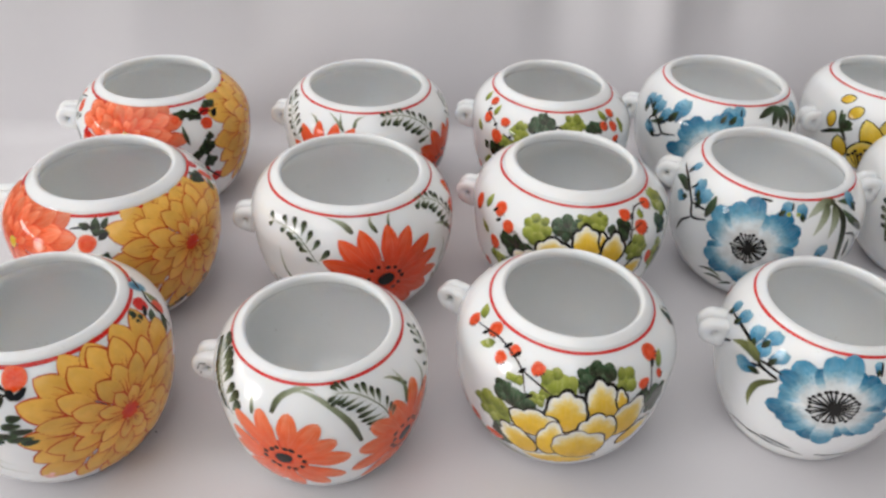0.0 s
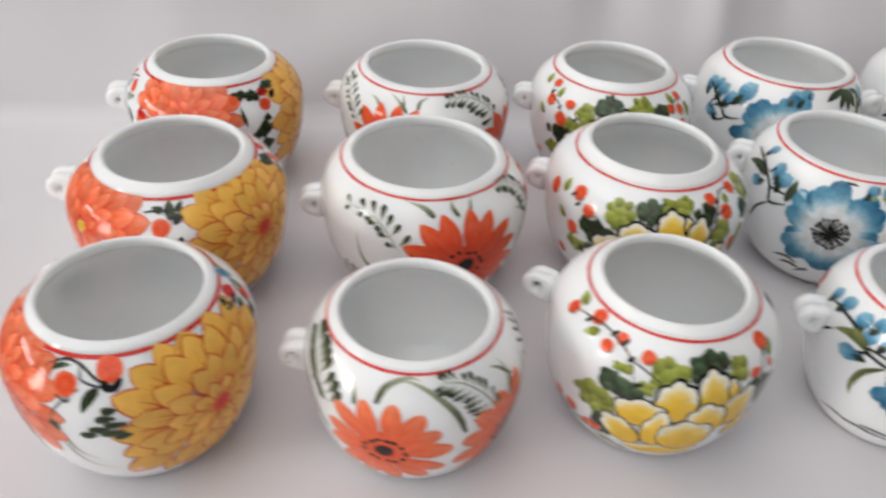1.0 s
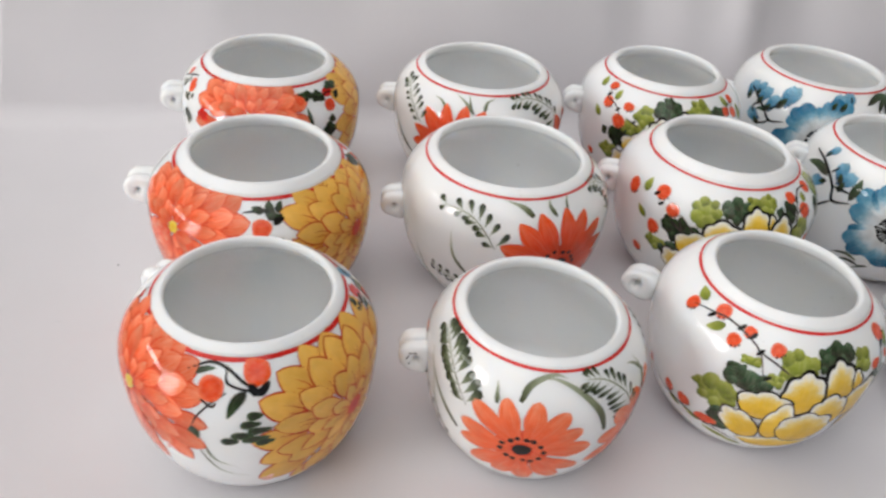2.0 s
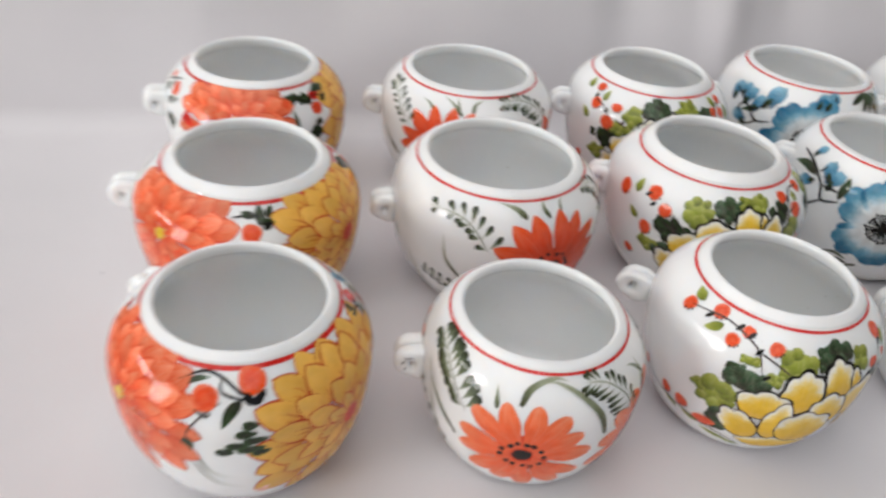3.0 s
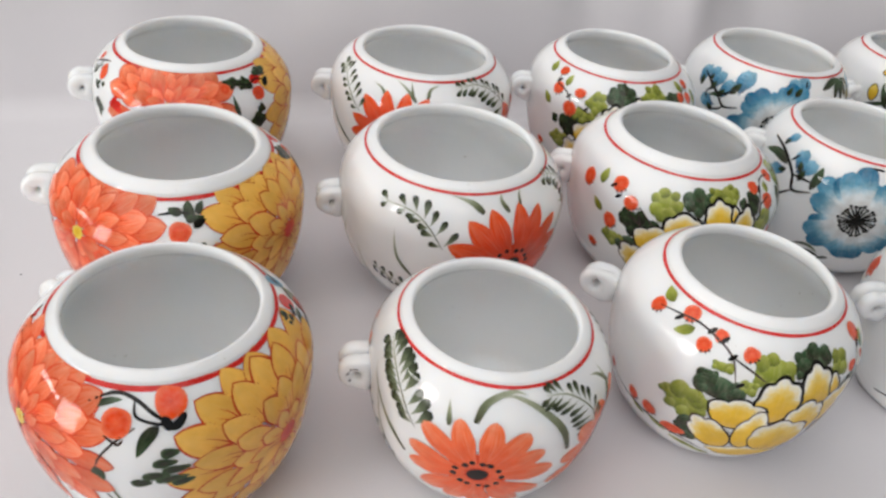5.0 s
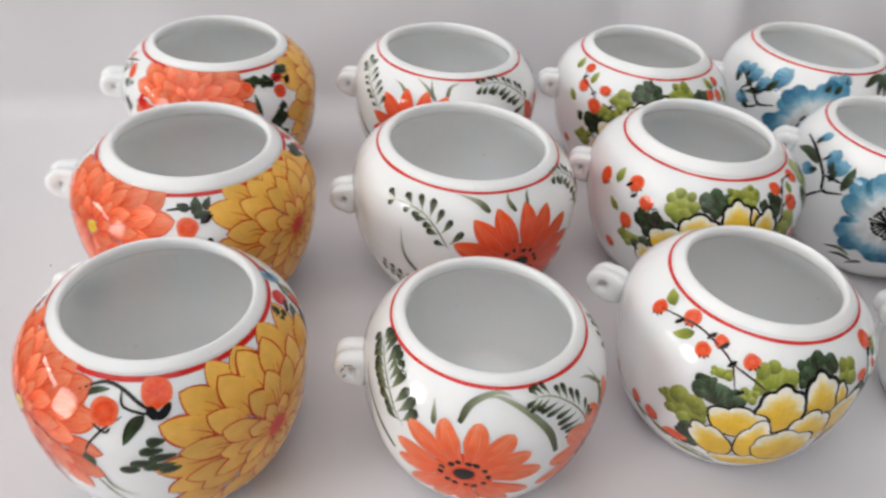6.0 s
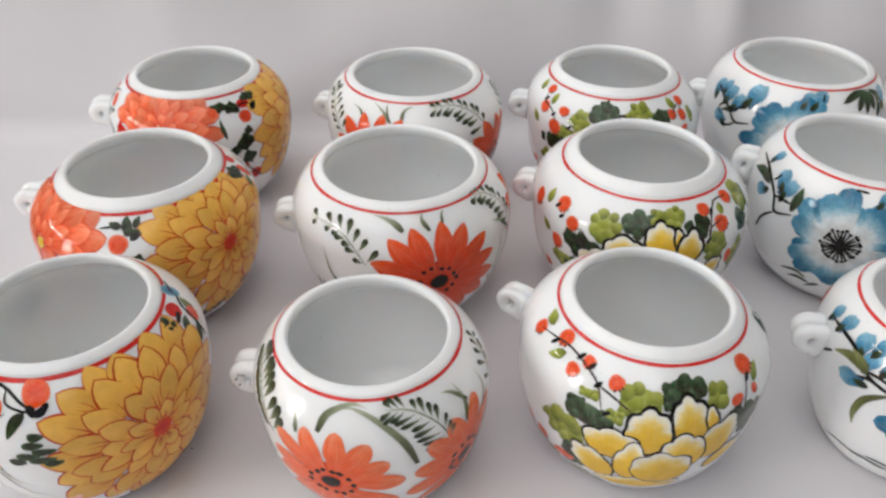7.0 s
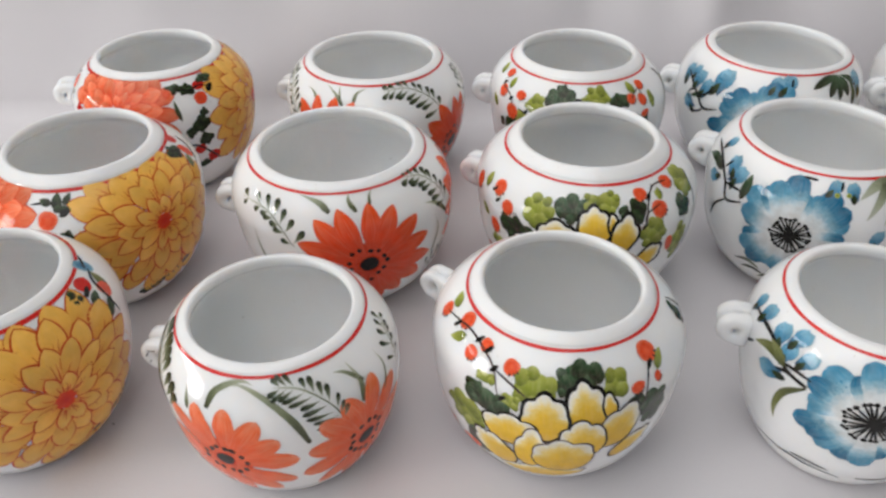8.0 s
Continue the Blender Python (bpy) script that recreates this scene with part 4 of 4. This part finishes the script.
        if key == "B1":
            spot = ((-14.4, 22.6, 18.4, 13, 4), (55, 20.5, 18.4, 12, 9), (-118, 24, 18.0, 12, 2))
            ferns = (([(44, 31.5), (39, 38.0), (28, 43.0), (15, 44.2)], 10, 4.4, 1.15), ([(-45, 31.0), (-55, 37.5), (-66, 41.4), (-80, 44.0)], 10, 4.8, 2.3), ([(-62, 8), (-78, 16), (-90, 27), (-96, 36)], 8, 3.4, 1.3), ([(86, 33), (90, 40), (97, 43.5)], 5, 3.4, 1.2))
            blades = (([(26, 28.5), (21, 36.5), (11, 42.0), (-1, 44.6), (-8, 44.4)], 2.7), ([(-19, 39.0), (-15, 43.2), (-3, 45.4), (5, 44.8)], 2.6), ([(-30, 36.8), (-31, 39.5), (-32.5, 42.3)], 1.9), ([(55, 33.5), (57, 39.0), (55, 44)], 2.4), ([(59, 38.6), (52, 42.4), (46, 43.6)], 1.6), ([(70, 31), (74, 37), (73, 42)], 1.2), ([(-50, 20), (-66, 28), (-78, 38)], 2.2), ([(-62, 12), (-70, 22), (-72, 34)], 1.2))
        elif key == "B2":
            spot = ((22.6, 28.0, 22.6, 15, 4), (106, 28, 23.0, 14, 9))
            ferns = (([(-13, 35.0), (-20, 41.4), (-30, 45.0), (-49, 45.0)], 7, 4.6, 1.8), ([(76, 37.5), (73, 44.0), (66, 49.0), (55, 50.6)], 8, 4.2, 1.6), ([(-22, 14), (-38, 17), (-50, 20)], 5, 3.0, 1.4), ([(58, 15), (66, 18), (74, 20)], 4, 3.0, 1.3))
            blades = (([(6, 46.8), (0, 49.2), (-12, 50.6)], 3.0), ([(20, 46.4), (17, 49.2), (18, 51)], 2.2), ([(28, 47.6), (29, 49.6), (32, 51)], 1.4), ([(-27, 22), (-35, 28.6), (-37, 38.5)], 1.8), ([(-52, 8), (-59, 16), (-62, 25)], 1.4), ([(76, 33), (66, 40), (58, 42.5)], 2.4), ([(62, 22), (66, 30), (64, 36)], 1.2), ([(-82, 16), (-76, 24), (-71, 32)], 1.0))
        else:
            spot = ((-22, 29.0, 20.5, 14, 4), (66, 22.0, 21.0, 14, 9))
            ferns = (([(54, 39.5), (46, 46.0), (33, 49.5), (17, 49.4)], 9, 4.4, 1.6), ([(-47, 36.5), (-58, 42.0), (-72, 46.6), (-80, 47.6)], 9, 3.8, 1.5), ([(84, 38), (90, 44), (92, 48)], 5, 3.2, 1.2))
            blades = (([(-12, 45), (-18, 48), (-28, 50.4)], 2.2), ([(-5, 46.0), (-3, 49.0), (4, 50.4)], 2.0), ([(-14, 46.6), (-16, 49), (-17, 50.8)], 1.2), ([(-30, 44), (-36, 47.0), (-44, 48)], 1.6), ([(-60, 22), (-72, 28), (-80, 38)], 1.6), ([(-56, 20), (-66, 24), (-72, 32)], 1.4))
        if key == "B2":
            for a0, z0 in ((-51, 17.4), (-46, 16.2), (-41, 15.0), (-36, 14.6)):
                b.line("painted_mark", "bar", P_BLACK, [(a0, z0), (a0 + 4, z0 - 0.6)], 1.1, 1.6, prof_dab, 6)
        for i, (a, z, r, n, sd) in enumerate(spot):
            b.daisy(a, z, r, n, "painted_daisy", sd, key == "B1")
        for i, f in enumerate(ferns):
            b.sprig(*f, sides=(1.35, 0.8) if f[0][0][0] > 30 else (0.75, 1.2) if key == "B2" else (0.8, 1.25))
        for bl in blades:
            b.blade(*bl)
    elif key[0] == "C":
        b.rim_line(1.0)
        L, K, N = P_LIGHT, P_DARK, P_DEEP
        if key == "C1":
            clumps = ((-12.6, 43.4, 11.4, 10.6, L), (-21.2, 38.5, 5.6, 5.0, L), (7.7, 46.6, 11.6, 7.6, K), (0.5, 44.4, 4.6, 4.8, K), (23.7, 44.4, 6.8, 8.4, L), (-32.1, 35.9, 13.0, 9.0, K), (-38.6, 38.0, 6.0, 5.6, N), (-43.5, 27.0, 13.0, 12.0, L), (-51.0, 27.5, 6.4, 3.6, L), (-37.0, 17.5, 8.6, 12.0, K), (-34.6, 41.9, 6.0, 3.2, L), (43.0, 34.0, 9.6, 12.0, K), (33.2, 37.0, 6.0, 9.0, N), (84, 46, 4.0, 8.0, K))
            berries = ((-77.1, 46.0, 4.2, 4.4), (-59.6, 48.6, 4.6, 4.8), (-40.6, 47.7, 3.6, 3.6), (-46.1, 44.8, 4.0, 4.0), (-24.3, 46.2, 4.0, 4.2), (44.4, 47.6, 5.2, 5.6), (45.5, 42.0, 2.4, 3.2), (33.8, 42.0, 4.2, 3.0), (-69.6, 16.8, 3.4, 5.0), (-58.6, 16.2, 4.6, 5.2), (-44.5, 13.6, 7.0, 4.6), (-90, 18.0, 2.6, 3.6))
            leaves = ((-77.0, 49.0, 3.0, 5.4, 62), (-58.1, 45.5, 2.8, 5.6, 128), (49.5, 45.2, 2.8, 5.8, -40), (-53, 12.0, 2.4, 6.6, 70), (-37, 8.6, 2.6, 9.0, 76), (-27, 7.2, 2.2, 7.0, 80), (-66, 12.6, 2.0, 5.6, 60))
            stems = ([(-75.9, 46.2), (-63.6, 47.5), (-54.1, 48.0), (-43.4, 47.2), (-32.3, 44.7), (-27.1, 39.0)], [(-32.3, 44.7), (-22.4, 43.0), (-15.3, 41.1)], [(42.5, 46.2), (38.8, 41.5), (35.8, 35.7)], [(-92, 17), (-74.7, 14.2), (-61.1, 13.3), (-48.8, 11.9), (-35.9, 10.8), (-22.5, 8.6)], [(88, 49), (92, 44), (90, 36)])
            nodes = ((-63.4, 46.8), (-45.8, 47.8), (-38.3, 47.2), (-32.0, 44.6), (-25.0, 38.8), (43, 45.4))
            peony_cluster(b, PEONY)
        elif key == "C2":
            clumps = ((-27.8, 43.6, 9.8, 9.8, L), (-10.3, 45.6, 10.0, 8.2, K), (-0.9, 47.6, 4.6, 5.6, L), (8.8, 47.6, 7.2, 7.2, L), (16.5, 45.2, 3.4, 4.0, K), (24.2, 45.0, 5.6, 7.0, N), (31.3, 37.4, 9.2, 9.4, L), (-38.4, 33.9, 12.4, 9.0, N), (-45.2, 35.6, 5.6, 5.6, N), (-51.0, 25.0, 8.0, 6.0, L), (63.0, 47.0, 8.6, 9.0, L), (54.0, 41.5, 6.6, 7.6, K), (50.3, 29.5, 8.0, 13.0, L), (-40, 24, 10.0, 8.0, K))
            berries = ((-74.7, 41.0, 5.2, 6.2), (-54.9, 44.4, 5.6, 5.8), (-45.3, 40.5, 5.0, 4.8), (-54.5, 31.0, 4.8, 6.0), (28.3, 48.4, 4.6, 4.6), (50.0, 48.8, 5.0, 4.8), (37.0, 44.0, 6.0, 5.6), (42.5, 31.0, 3.6, 6.0), (-64, 18.0, 4.0, 4.4))
            leaves = ((-65.6, 44.2, 3.2, 5.8, 8), (-63.5, 34.6, 3.0, 5.6, 50), (40.2, 47.6, 3.8, 3.0, 70))
            stems = ([(38.8, 49.6), (31.1, 46.0), (26.2, 39.3)], [(50.5, 49.0), (40.2, 49.3), (33.1, 47.6)], [(38.2, 45.1), (29.3, 43.8), (26.8, 41.5)], [(-40.8, 40.1), (-37.0, 32.8)], [(-40.2, 40.3), (-30.5, 34.7)], [(-45.3, 37.0), (-37.7, 34.0)], [(72, 48.0), (68, 44.0), (64.4, 36.0)])
            nodes = ((-58.0, 43.2), (-53.0, 40.9), (33.0, 47.4), (26.4, 40.4))
            peony_cluster(b, PEONY_TOP)
            peony_cluster(b, PEONY[6:], -8, 1.0)
        else:
            clumps = ((-13.6, 47.2, 11.2, 8.4, K), (-13.2, 50.0, 4.4, 3.6, K), (11.7, 48.2, 9.0, 8.0, L), (2.2, 46.6, 7.4, 3.6, L), (-30.0, 43.5, 8.0, 8.2, L), (-37.1, 37.3, 8.8, 5.6, L), (27.7, 46.4, 8.4, 5.4, K), (-45.2, 32.0, 9.4, 9.0, N), (-57.1, 32.4, 2.8, 3.6, N), (54.0, 43.8, 3.4, 5.6, L), (40, 36, 9.0, 9.0, K), (-52, 24, 9.0, 7.0, L))
            berries = ((-63.5, 49.6, 4.4, 4.0), (-59.5, 44.1, 5.2, 5.0), (-42.6, 45.3, 5.0, 3.8), (-47.2, 38.6, 6.0, 6.2), (48.9, 49.2, 4.2, 4.2), (36.5, 46.2, 4.2, 4.2), (45.3, 45.0, 4.4, 4.8), (44.6, 40.4, 4.4, 2.6), (-70, 18, 3.6, 3.8))
            leaves = ((-74.7, 49.4, 3.4, 5.8, 24), (-54.1, 47.8, 2.8, 5.6, -4), (-65.7, 39.2, 3.2, 5.6, 46), (39.8, 49.4, 3.6, 5.6, 14), (88, 44, 3.0, 7.0, -10))
            stems = ([(-63.2, 47.9), (-62.5, 45.7), (-53.9, 44.5), (-49.1, 42.5), (-47.3, 40.5)], [(46.1, 48.6), (40.0, 47.4), (36.8, 46.1)], [(45.9, 48.3), (46.3, 46.3)], [(-41.9, 40.9), (-32.1, 38.8)])
            nodes = ((-61.8, 46.6), (-50.0, 43.0), (-36.0, 40.4))
            b.line("painted_leaf", "leaf", P_DEEP, [(80, 50.0), (83, 45.4), (76, 40.4), (64, 34.0)], 2.0, 1.4, prof_leaf, 14, 3)
            peony_cluster(b, PEONY, -10, 1.5)
        # leaves behind the flower
        for k, (a, z, wide, tall, of) in enumerate(clumps):
            swell = 1.0 if key == "C1" else 1.14
            b.clump(a, z, wide * swell, tall * swell, of, (0.3, 0.42, 0.54)[k % 3])
        for q in stems:
            b.line("painted_branch", "twig", P_TWIG, q, 0.55, 2.6, n=20)
        for a, z in nodes:
            b.line("painted_branch", "twig", P_BLACK, [(a - 1.6, z - 0.9), (a + 1.6, z + 0.9)], 1.2, 2.8, prof_dab, 6)
        for q in berries:
            b.dot(*q)
        for q in leaves:
            b.leaf(*q)
    elif key[0] == "D":
        b.rim_line(1.0)
        a, z, r = {"D1": (-14, 34.4, 18.6), "D2": (-26.8, 32.0, 20.6), "D3": (-16, 31.0, 20.5)}[key]
        b.anemone(a, z, r, 6, {"D1": 3, "D2": 6, "D3": 8}[key], {"D1": 0.52, "D2": 0.72, "D3": 0.3}[key])
        if key == "D1":
            stem = [(-96.3, 43.0), (-80.5, 43.5), (-69.4, 42.6), (-56.6, 38.6), (-44.6, 37.7)]
            buds = ((-96.0, 44.4, 1.7, 100), (-84.7, 45.2, 2.0, 80), (-69.0, 44.7, 2.2, 100), (-59.2, 46.8, 2.0, 70), (-64.3, 34.8, 2.4, 200), (-60.4, 42.4, 2.0, 80), (-50.0, 43.6, 1.9, 60))
            leaves = (([(-80.3, 37.9), (-70.1, 40.4), (-59.8, 39.2)], 2.4), ([(-55.9, 20.5), (-57.1, 25.1), (-53.7, 31.8), (-44.3, 37.3)], 1.8), ([(-72, 42.4), (-64, 41.0), (-58, 38.8)], 2.4))
            others = ([(-62.2, 37.0), (-55.4, 38.1), (-44.9, 37.1)], [(-59.5, 39.8), (-53.2, 40.1), (-44.1, 39.8)], [(-90, 33.0), (-80.8, 37.1)], [(-43.7, 10.3), (-33.5, 10.5), (-22.0, 9.9)], [(-7.3, 9.3), (6.0, 9.6), (18.3, 12.6)])
            b.dabs(-128, 42.0, -60, 9.0, P_BERRY, 4, 0.5, "painted_coral_flower", 1.0)
            b.bud(5.2, 48.2, 2.0, 80)
            b.line("painted_stem", "stem", P_BLACK, [(8, 49.4), (6.6, 46.0)], 0.7, 2.6)
        elif key == "D2":
            stem = [(-100.0, 45.8), (-84.0, 44.4), (-70.2, 39.5), (-66.0, 34.0), (-55.3, 36.3)]
            buds = ((-86.7, 48.4, 1.7, 70), (-70.0, 44.8, 2.3, 110), (-64.0, 43.0, 2.5, 60), (-81.0, 37.6, 2.0, 200), (-11.7, 48.8, 1.8, 60), (-1.5, 48.3, 1.8, 100), (39.1, 49.4, 2.2, 90), (14.2, 33.2, 2.2, 80), (48.0, 25.0, 2.2, 80))
            leaves = (([(-99, 40.6), (-87.8, 42.5), (-76.3, 41.2)], 3.0), ([(-55.7, 46.0), (-55.5, 42.2), (-56.6, 37.1)], 3.0), ([(28.5, 48.1), (35.6, 43.8), (50.0, 36.4)], 2.8), ([(26, 50.4), (36, 49.4), (44, 47.6)], 2.4), ([(34.6, 36.7), (35.9, 32.1), (37.4, 27.3)], 2.0), ([(-52, 10), (-44, 12), (-36, 11)], 1.6), ([(-40, 8), (-34, 11), (-30, 12)], 1.4), ([(-56, 13), (-46, 15), (-38, 13)], 1.5))
            others = ([(-66.0, 34.0), (-74.6, 28.6), (-78.9, 22.8)], [(-69.8, 39.2), (-57.6, 39.7)], [(-75.5, 43.0), (-72.7, 45.8)], [(-29.3, 50.2), (-21.0, 50.1)])
            b.line("painted_stem", "stem", P_DEEP, [(21.3, 50.7), (27.6, 45.8), (27.3, 37.7), (30.0, 28.4), (33, 20)], 2.8, 2.0)
            for q, wd in (([(24.9, 50.7), (13.1, 50.2), (1.6, 46.4)], 3.4), ([(17.5, 50.5), (14.4, 47.2), (6.2, 40.5)], 3.2), ([(22.4, 50.2), (21.7, 45.9), (15.9, 38.6)], 3.4)):
                b.line("painted_leaf", "leaf", P_BLADE, q, wd, 1.6, prof_leaf, 14, 4)
            b.line("painted_stem", "stem", P_BLACK, [(28.7, 39.8), (39.1, 37.4), (51, 29.6), (55.3, 34.6)], 1.0, 2.4)
            b.line("painted_stem", "stem", P_BLACK, [(-7.4, 50.6), (-8.0, 48.4)], 0.7, 2.6)
            for spot in ((-9.9, 47.3), (-3.9, 47.5)):
                b.blob("painted_bud", "bud", P_LIGHT, b.local(*spot), 0, 0, 0.8, 0.8, layer=2.8)
        else:
            stem = [(-80, 44.0), (-70, 41.4), (-61, 38.0), (-54, 34.0), (-44, 35.6)]
            buds = ((-79, 43.0, 2.5, 100), (-66, 43.2, 2.5, 80), (-57, 41.4, 2.6, 70), (-48, 46.0, 3.4, 80), (-67, 33.0, 2.4, 160), (-72, 45.0, 1.8, 90), (-13, 48.8, 2.2, 60), (-5, 49.0, 2.6, 80), (53, 46.6, 3.0, 90))
            leaves = (([(35, 51), (24, 50.4), (12, 48.0)], 3.0), ([(35, 51), (29, 48.6), (24, 44.6)], 3.0), ([(35, 51), (34, 47.6), (32, 43)], 2.8), ([(36, 51), (39, 47.6), (40, 43.6)], 3.0), ([(37, 51), (46, 48.6), (51, 45)], 2.6), ([(-68, 36), (-60, 38.4), (-54, 39.6)], 2.4), ([(44, 48), (46, 44), (44, 38)], 2.6))
            others = ([(-54, 34.0), (-58, 31.6), (-66, 30.0)], [(-61, 38.0), (-56, 39.4), (-50, 43.0)], [(-66, 40.0), (-70, 37.0), (-68, 34.0)], [(-2, 51), (-2.4, 48.6)])
        g = "painted_stem"
        b.line(g, "stem", P_BLACK, stem, 1.15, 2.2, n=18)
        for q in others:
            b.line(g, "stem", P_BLACK, q, 0.9, 2.4)
        for a, z, r, way in buds:
            b.bud(a, z, r * 1.7, way)
        for q, wd in leaves:
            b.line("painted_leaf", "leaf", P_OLIVE if key == "D1" else P_DARK if (len(q) + int(wd * 10)) % 2 else P_FERN, q[::-1], wd * 1.15, 2.9 if key == "D1" else 1.2, prof_leaf, 14, 4)
        for k in range(3):
            b.line(g, "stem", P_BLACK, [(a - 26 + 14 * k, 7.0 + k), (a - 12 + 16 * k, 8.5), (a + 4 + 16 * k, 7.4)], 0.6, 2.0)
    else:
        b.rim_line(1.0)
        if key == "E3":
            for k, (a, z, wd, tl, tilt) in enumerate(((-49.1, 26.8, 6.4, 11.0, 24), (-20.5, 36.5, 8.0, 18.0, 8), (-8, 34.0, 9.0, 19, -14), (-29.0, 34.4, 9.4, 20.0, 33))):
                gold_petal(b, "painted_flower", a, z, wd, tl, tilt, 1.6 + k * 1.4)
            # two round petals in front, with the black stamens drawn over them
            for k, (a, z) in enumerate(((-10.5, 26.4), (-31.5, 25.8))):
                b.blob("painted_flower", "outline", P_BLACK, b.local(a, z), 0, 0, 6.9, 7.6, 0, 2, 0.0, 8.0 + 2 * k, n=28)
                b.blob("painted_flower", "petal_layer", P_GOLD, b.local(a, z), 0, 0, 6.3, 7.0, 0, 2, 0.0, 8.9 + 2 * k, n=28)
            for a, z in ((-40.5, 24.7), (-38.0, 26.0), (-36.9, 27.6), (-34.6, 25.6), (-32.6, 26.8), (-30.6, 29.1), (-28.2, 26.6), (-26.0, 28.5), (-23.3, 26.4), (-20.2, 29.0), (-18.4, 26.4), (-16.4, 28.2), (-12.0, 27.0), (-8.0, 29.0), (-4.0, 27.0)):
                b.line("painted_flower", "stamen", P_BLACK, [(-25.4 + (a + 25.4) * 0.35, 19.0), (a, z)], 0.4, 13.0, n=6)
                b.blob("painted_flower", "stamen", P_BLACK, b.local(a, z), 0, 0, 0.85, 0.8, layer=13.4, n=10, rings=2)
            for q in ([(-30, 18.4), (-23.6, 16.8), (-17.2, 18.2)], [(-22, 17.0), (-14, 16.0)], [(-27, 17.2), (-33, 15.0)]):
                b.line("painted_flower", "stamen", P_BLACK, q, 1.5, 13.2, prof_dab, 8)
            for a, z, wd, tl, tilt in ((-57.8, 48.0, 3.8, 6.2, -58), (-61.5, 38.0, 4.2, 7.6, 10), (-46.5, 44.2, 5.0, 7.0, -36)):
                b.mark += 1
                gold_petal(b, "painted_bud", a, z, wd, tl, tilt, 2.0)
            b.line("painted_stem", "stem", P_DEEP, [(-66, 30.0), (-60, 32.4), (-54.8, 33.9), (-46, 36.4)], 2.0, 2.4)
            b.line("painted_stem", "stem", P_DEEP, [(-46, 31.0), (-53, 37.0), (-57, 43.3)], 1.8, 2.4)
            b.dabs(-50, 36.0, 60, 5.6, P_DEEP, 4, 0.6)
            b.dabs(-51, 37.0, 110, 5.4, P_DARK, 3, 0.4)
            b.dabs(-22, 15.0, -60, 7.0, P_DEEP, 5, 1.0)
            b.dabs(-36, 17.0, 220, 6.0, P_DARK, 4, 0.8)
        else:
            for i in range(3):
                b.blade([(-60 + 6 * i, 20), (-64 + 8 * i, 30), (-70 + 6 * i, 38)], 2.0)
            b.sprig([(-58, 24), (-64, 32), (-66, 40)], 5, 4.0, 1.6)
    b.finish()


LABELS = {
    "A": "white porcelain pot painted with yellow and coral chrysanthemums",
    "B": "white porcelain pot painted with orange daisies and fern fronds",
    "C": "white porcelain pot painted with a yellow peony and red berries",
    "D": "white porcelain pot painted with a blue anemone and buds",
    "E": "white porcelain pot painted with golden flowers and green leaves",
    "E2": "white porcelain pot painted with grey-green grass and fern",
}

# x, y, height, inner radius, belly radius, lean, handle's angle and height, width and drop of the lip
POTS = {
    "A1": (-0.1066, 0.1698, 0.0534, 0.0209, 0.0335, -0.0004, 0.0011, -130, 0.036, 3.1, 2.1),
    "A2": (-0.1112, 0.2405, 0.0548, 0.0218, 0.0365, -0.0003, 0.0002, -90, 0.039, 4.4, 3.1),
    "A3": (-0.1152, 0.3167, 0.0545, 0.0219, 0.0360, 0.0001, 0.0003, -77, 0.039, 3.8, 2.2),
    "B1": (-0.0290, 0.1712, 0.0479, 0.0204, 0.0312, 0.0010, 0.0009, -92, 0.0292, 3.1, 1.4),
    "B2": (-0.0270, 0.2482, 0.0533, 0.0247, 0.0371, 0.0009, 0.0020, -88, 0.0312, 3.8, 1.8),
    "B3": (-0.0271, 0.3234, 0.0527, 0.0240, 0.0369, 0.0004, 0.0015, -100, 0.033, 3.4, 1.2),
    "C1": (0.0447, 0.1818, 0.0533, 0.0198, 0.0334, 0.0, 0.0013, -120, 0.0332, 3.7, 2.4),
    "C2": (0.0552, 0.2579, 0.0548, 0.0214, 0.0370, 0.0014, 0.0002, -106, 0.0338, 4.8, 3.5),
    "C3": (0.0551, 0.3290, 0.0548, 0.0215, 0.0358, 0.0018, -0.0008, -97, 0.0355, 4.2, 2.7),
    "D1": (0.1247, 0.1831, 0.0522, 0.0199, 0.0304, 0.0010, 0.0028, -96, 0.036, 3.2, 1.2),
    "D2": (0.1359, 0.2683, 0.0528, 0.0246, 0.0362, 0.0, 0.0003, -112, 0.038, 3.2, 0.8),
    "D3": (0.1375, 0.3435, 0.0534, 0.0247, 0.0364, -0.0015, 0.0003, -106, 0.033, 3.1, 0.8),
    "E2": (0.2170, 0.2790, 0.0533, 0.0234, 0.0360, 0.0, 0.0, -85, 0.038, 3.3, 1.2),
    "E3": (0.2205, 0.3532, 0.0537, 0.0234, 0.0360, 0.0, 0.0, -77, 0.034, 3.6, 1.5),
}
for key, (x, y, h, ri, rm, dx, dy, ha, hz, lip, drop) in POTS.items():
    w = Ware(ri, rm, h, dx, dy, lip, drop, 2.1 if key == "D1" else 2.35, 0.0200 if key == "D1" else 0.0212)
    pot = new("porcelain_pot", None)
    pot_body(w, pot)
    ear = pot_handle(w, pot, ha, hz, x * 50 + y * 90, *((0.0009, 0.0030, 0.0009) if key == "C1" else ()))
    if key == "B1":
        handle_marks(w, *ear)
    decorate(key, w, pot)
    pot.location = (x, y, 0.0014)
    tagged(pot, LABELS["E2"] if key == "E2" else ("small " if key[1] == "1" else "") + LABELS[key[0]], "pot", "porcelain pots in rows")
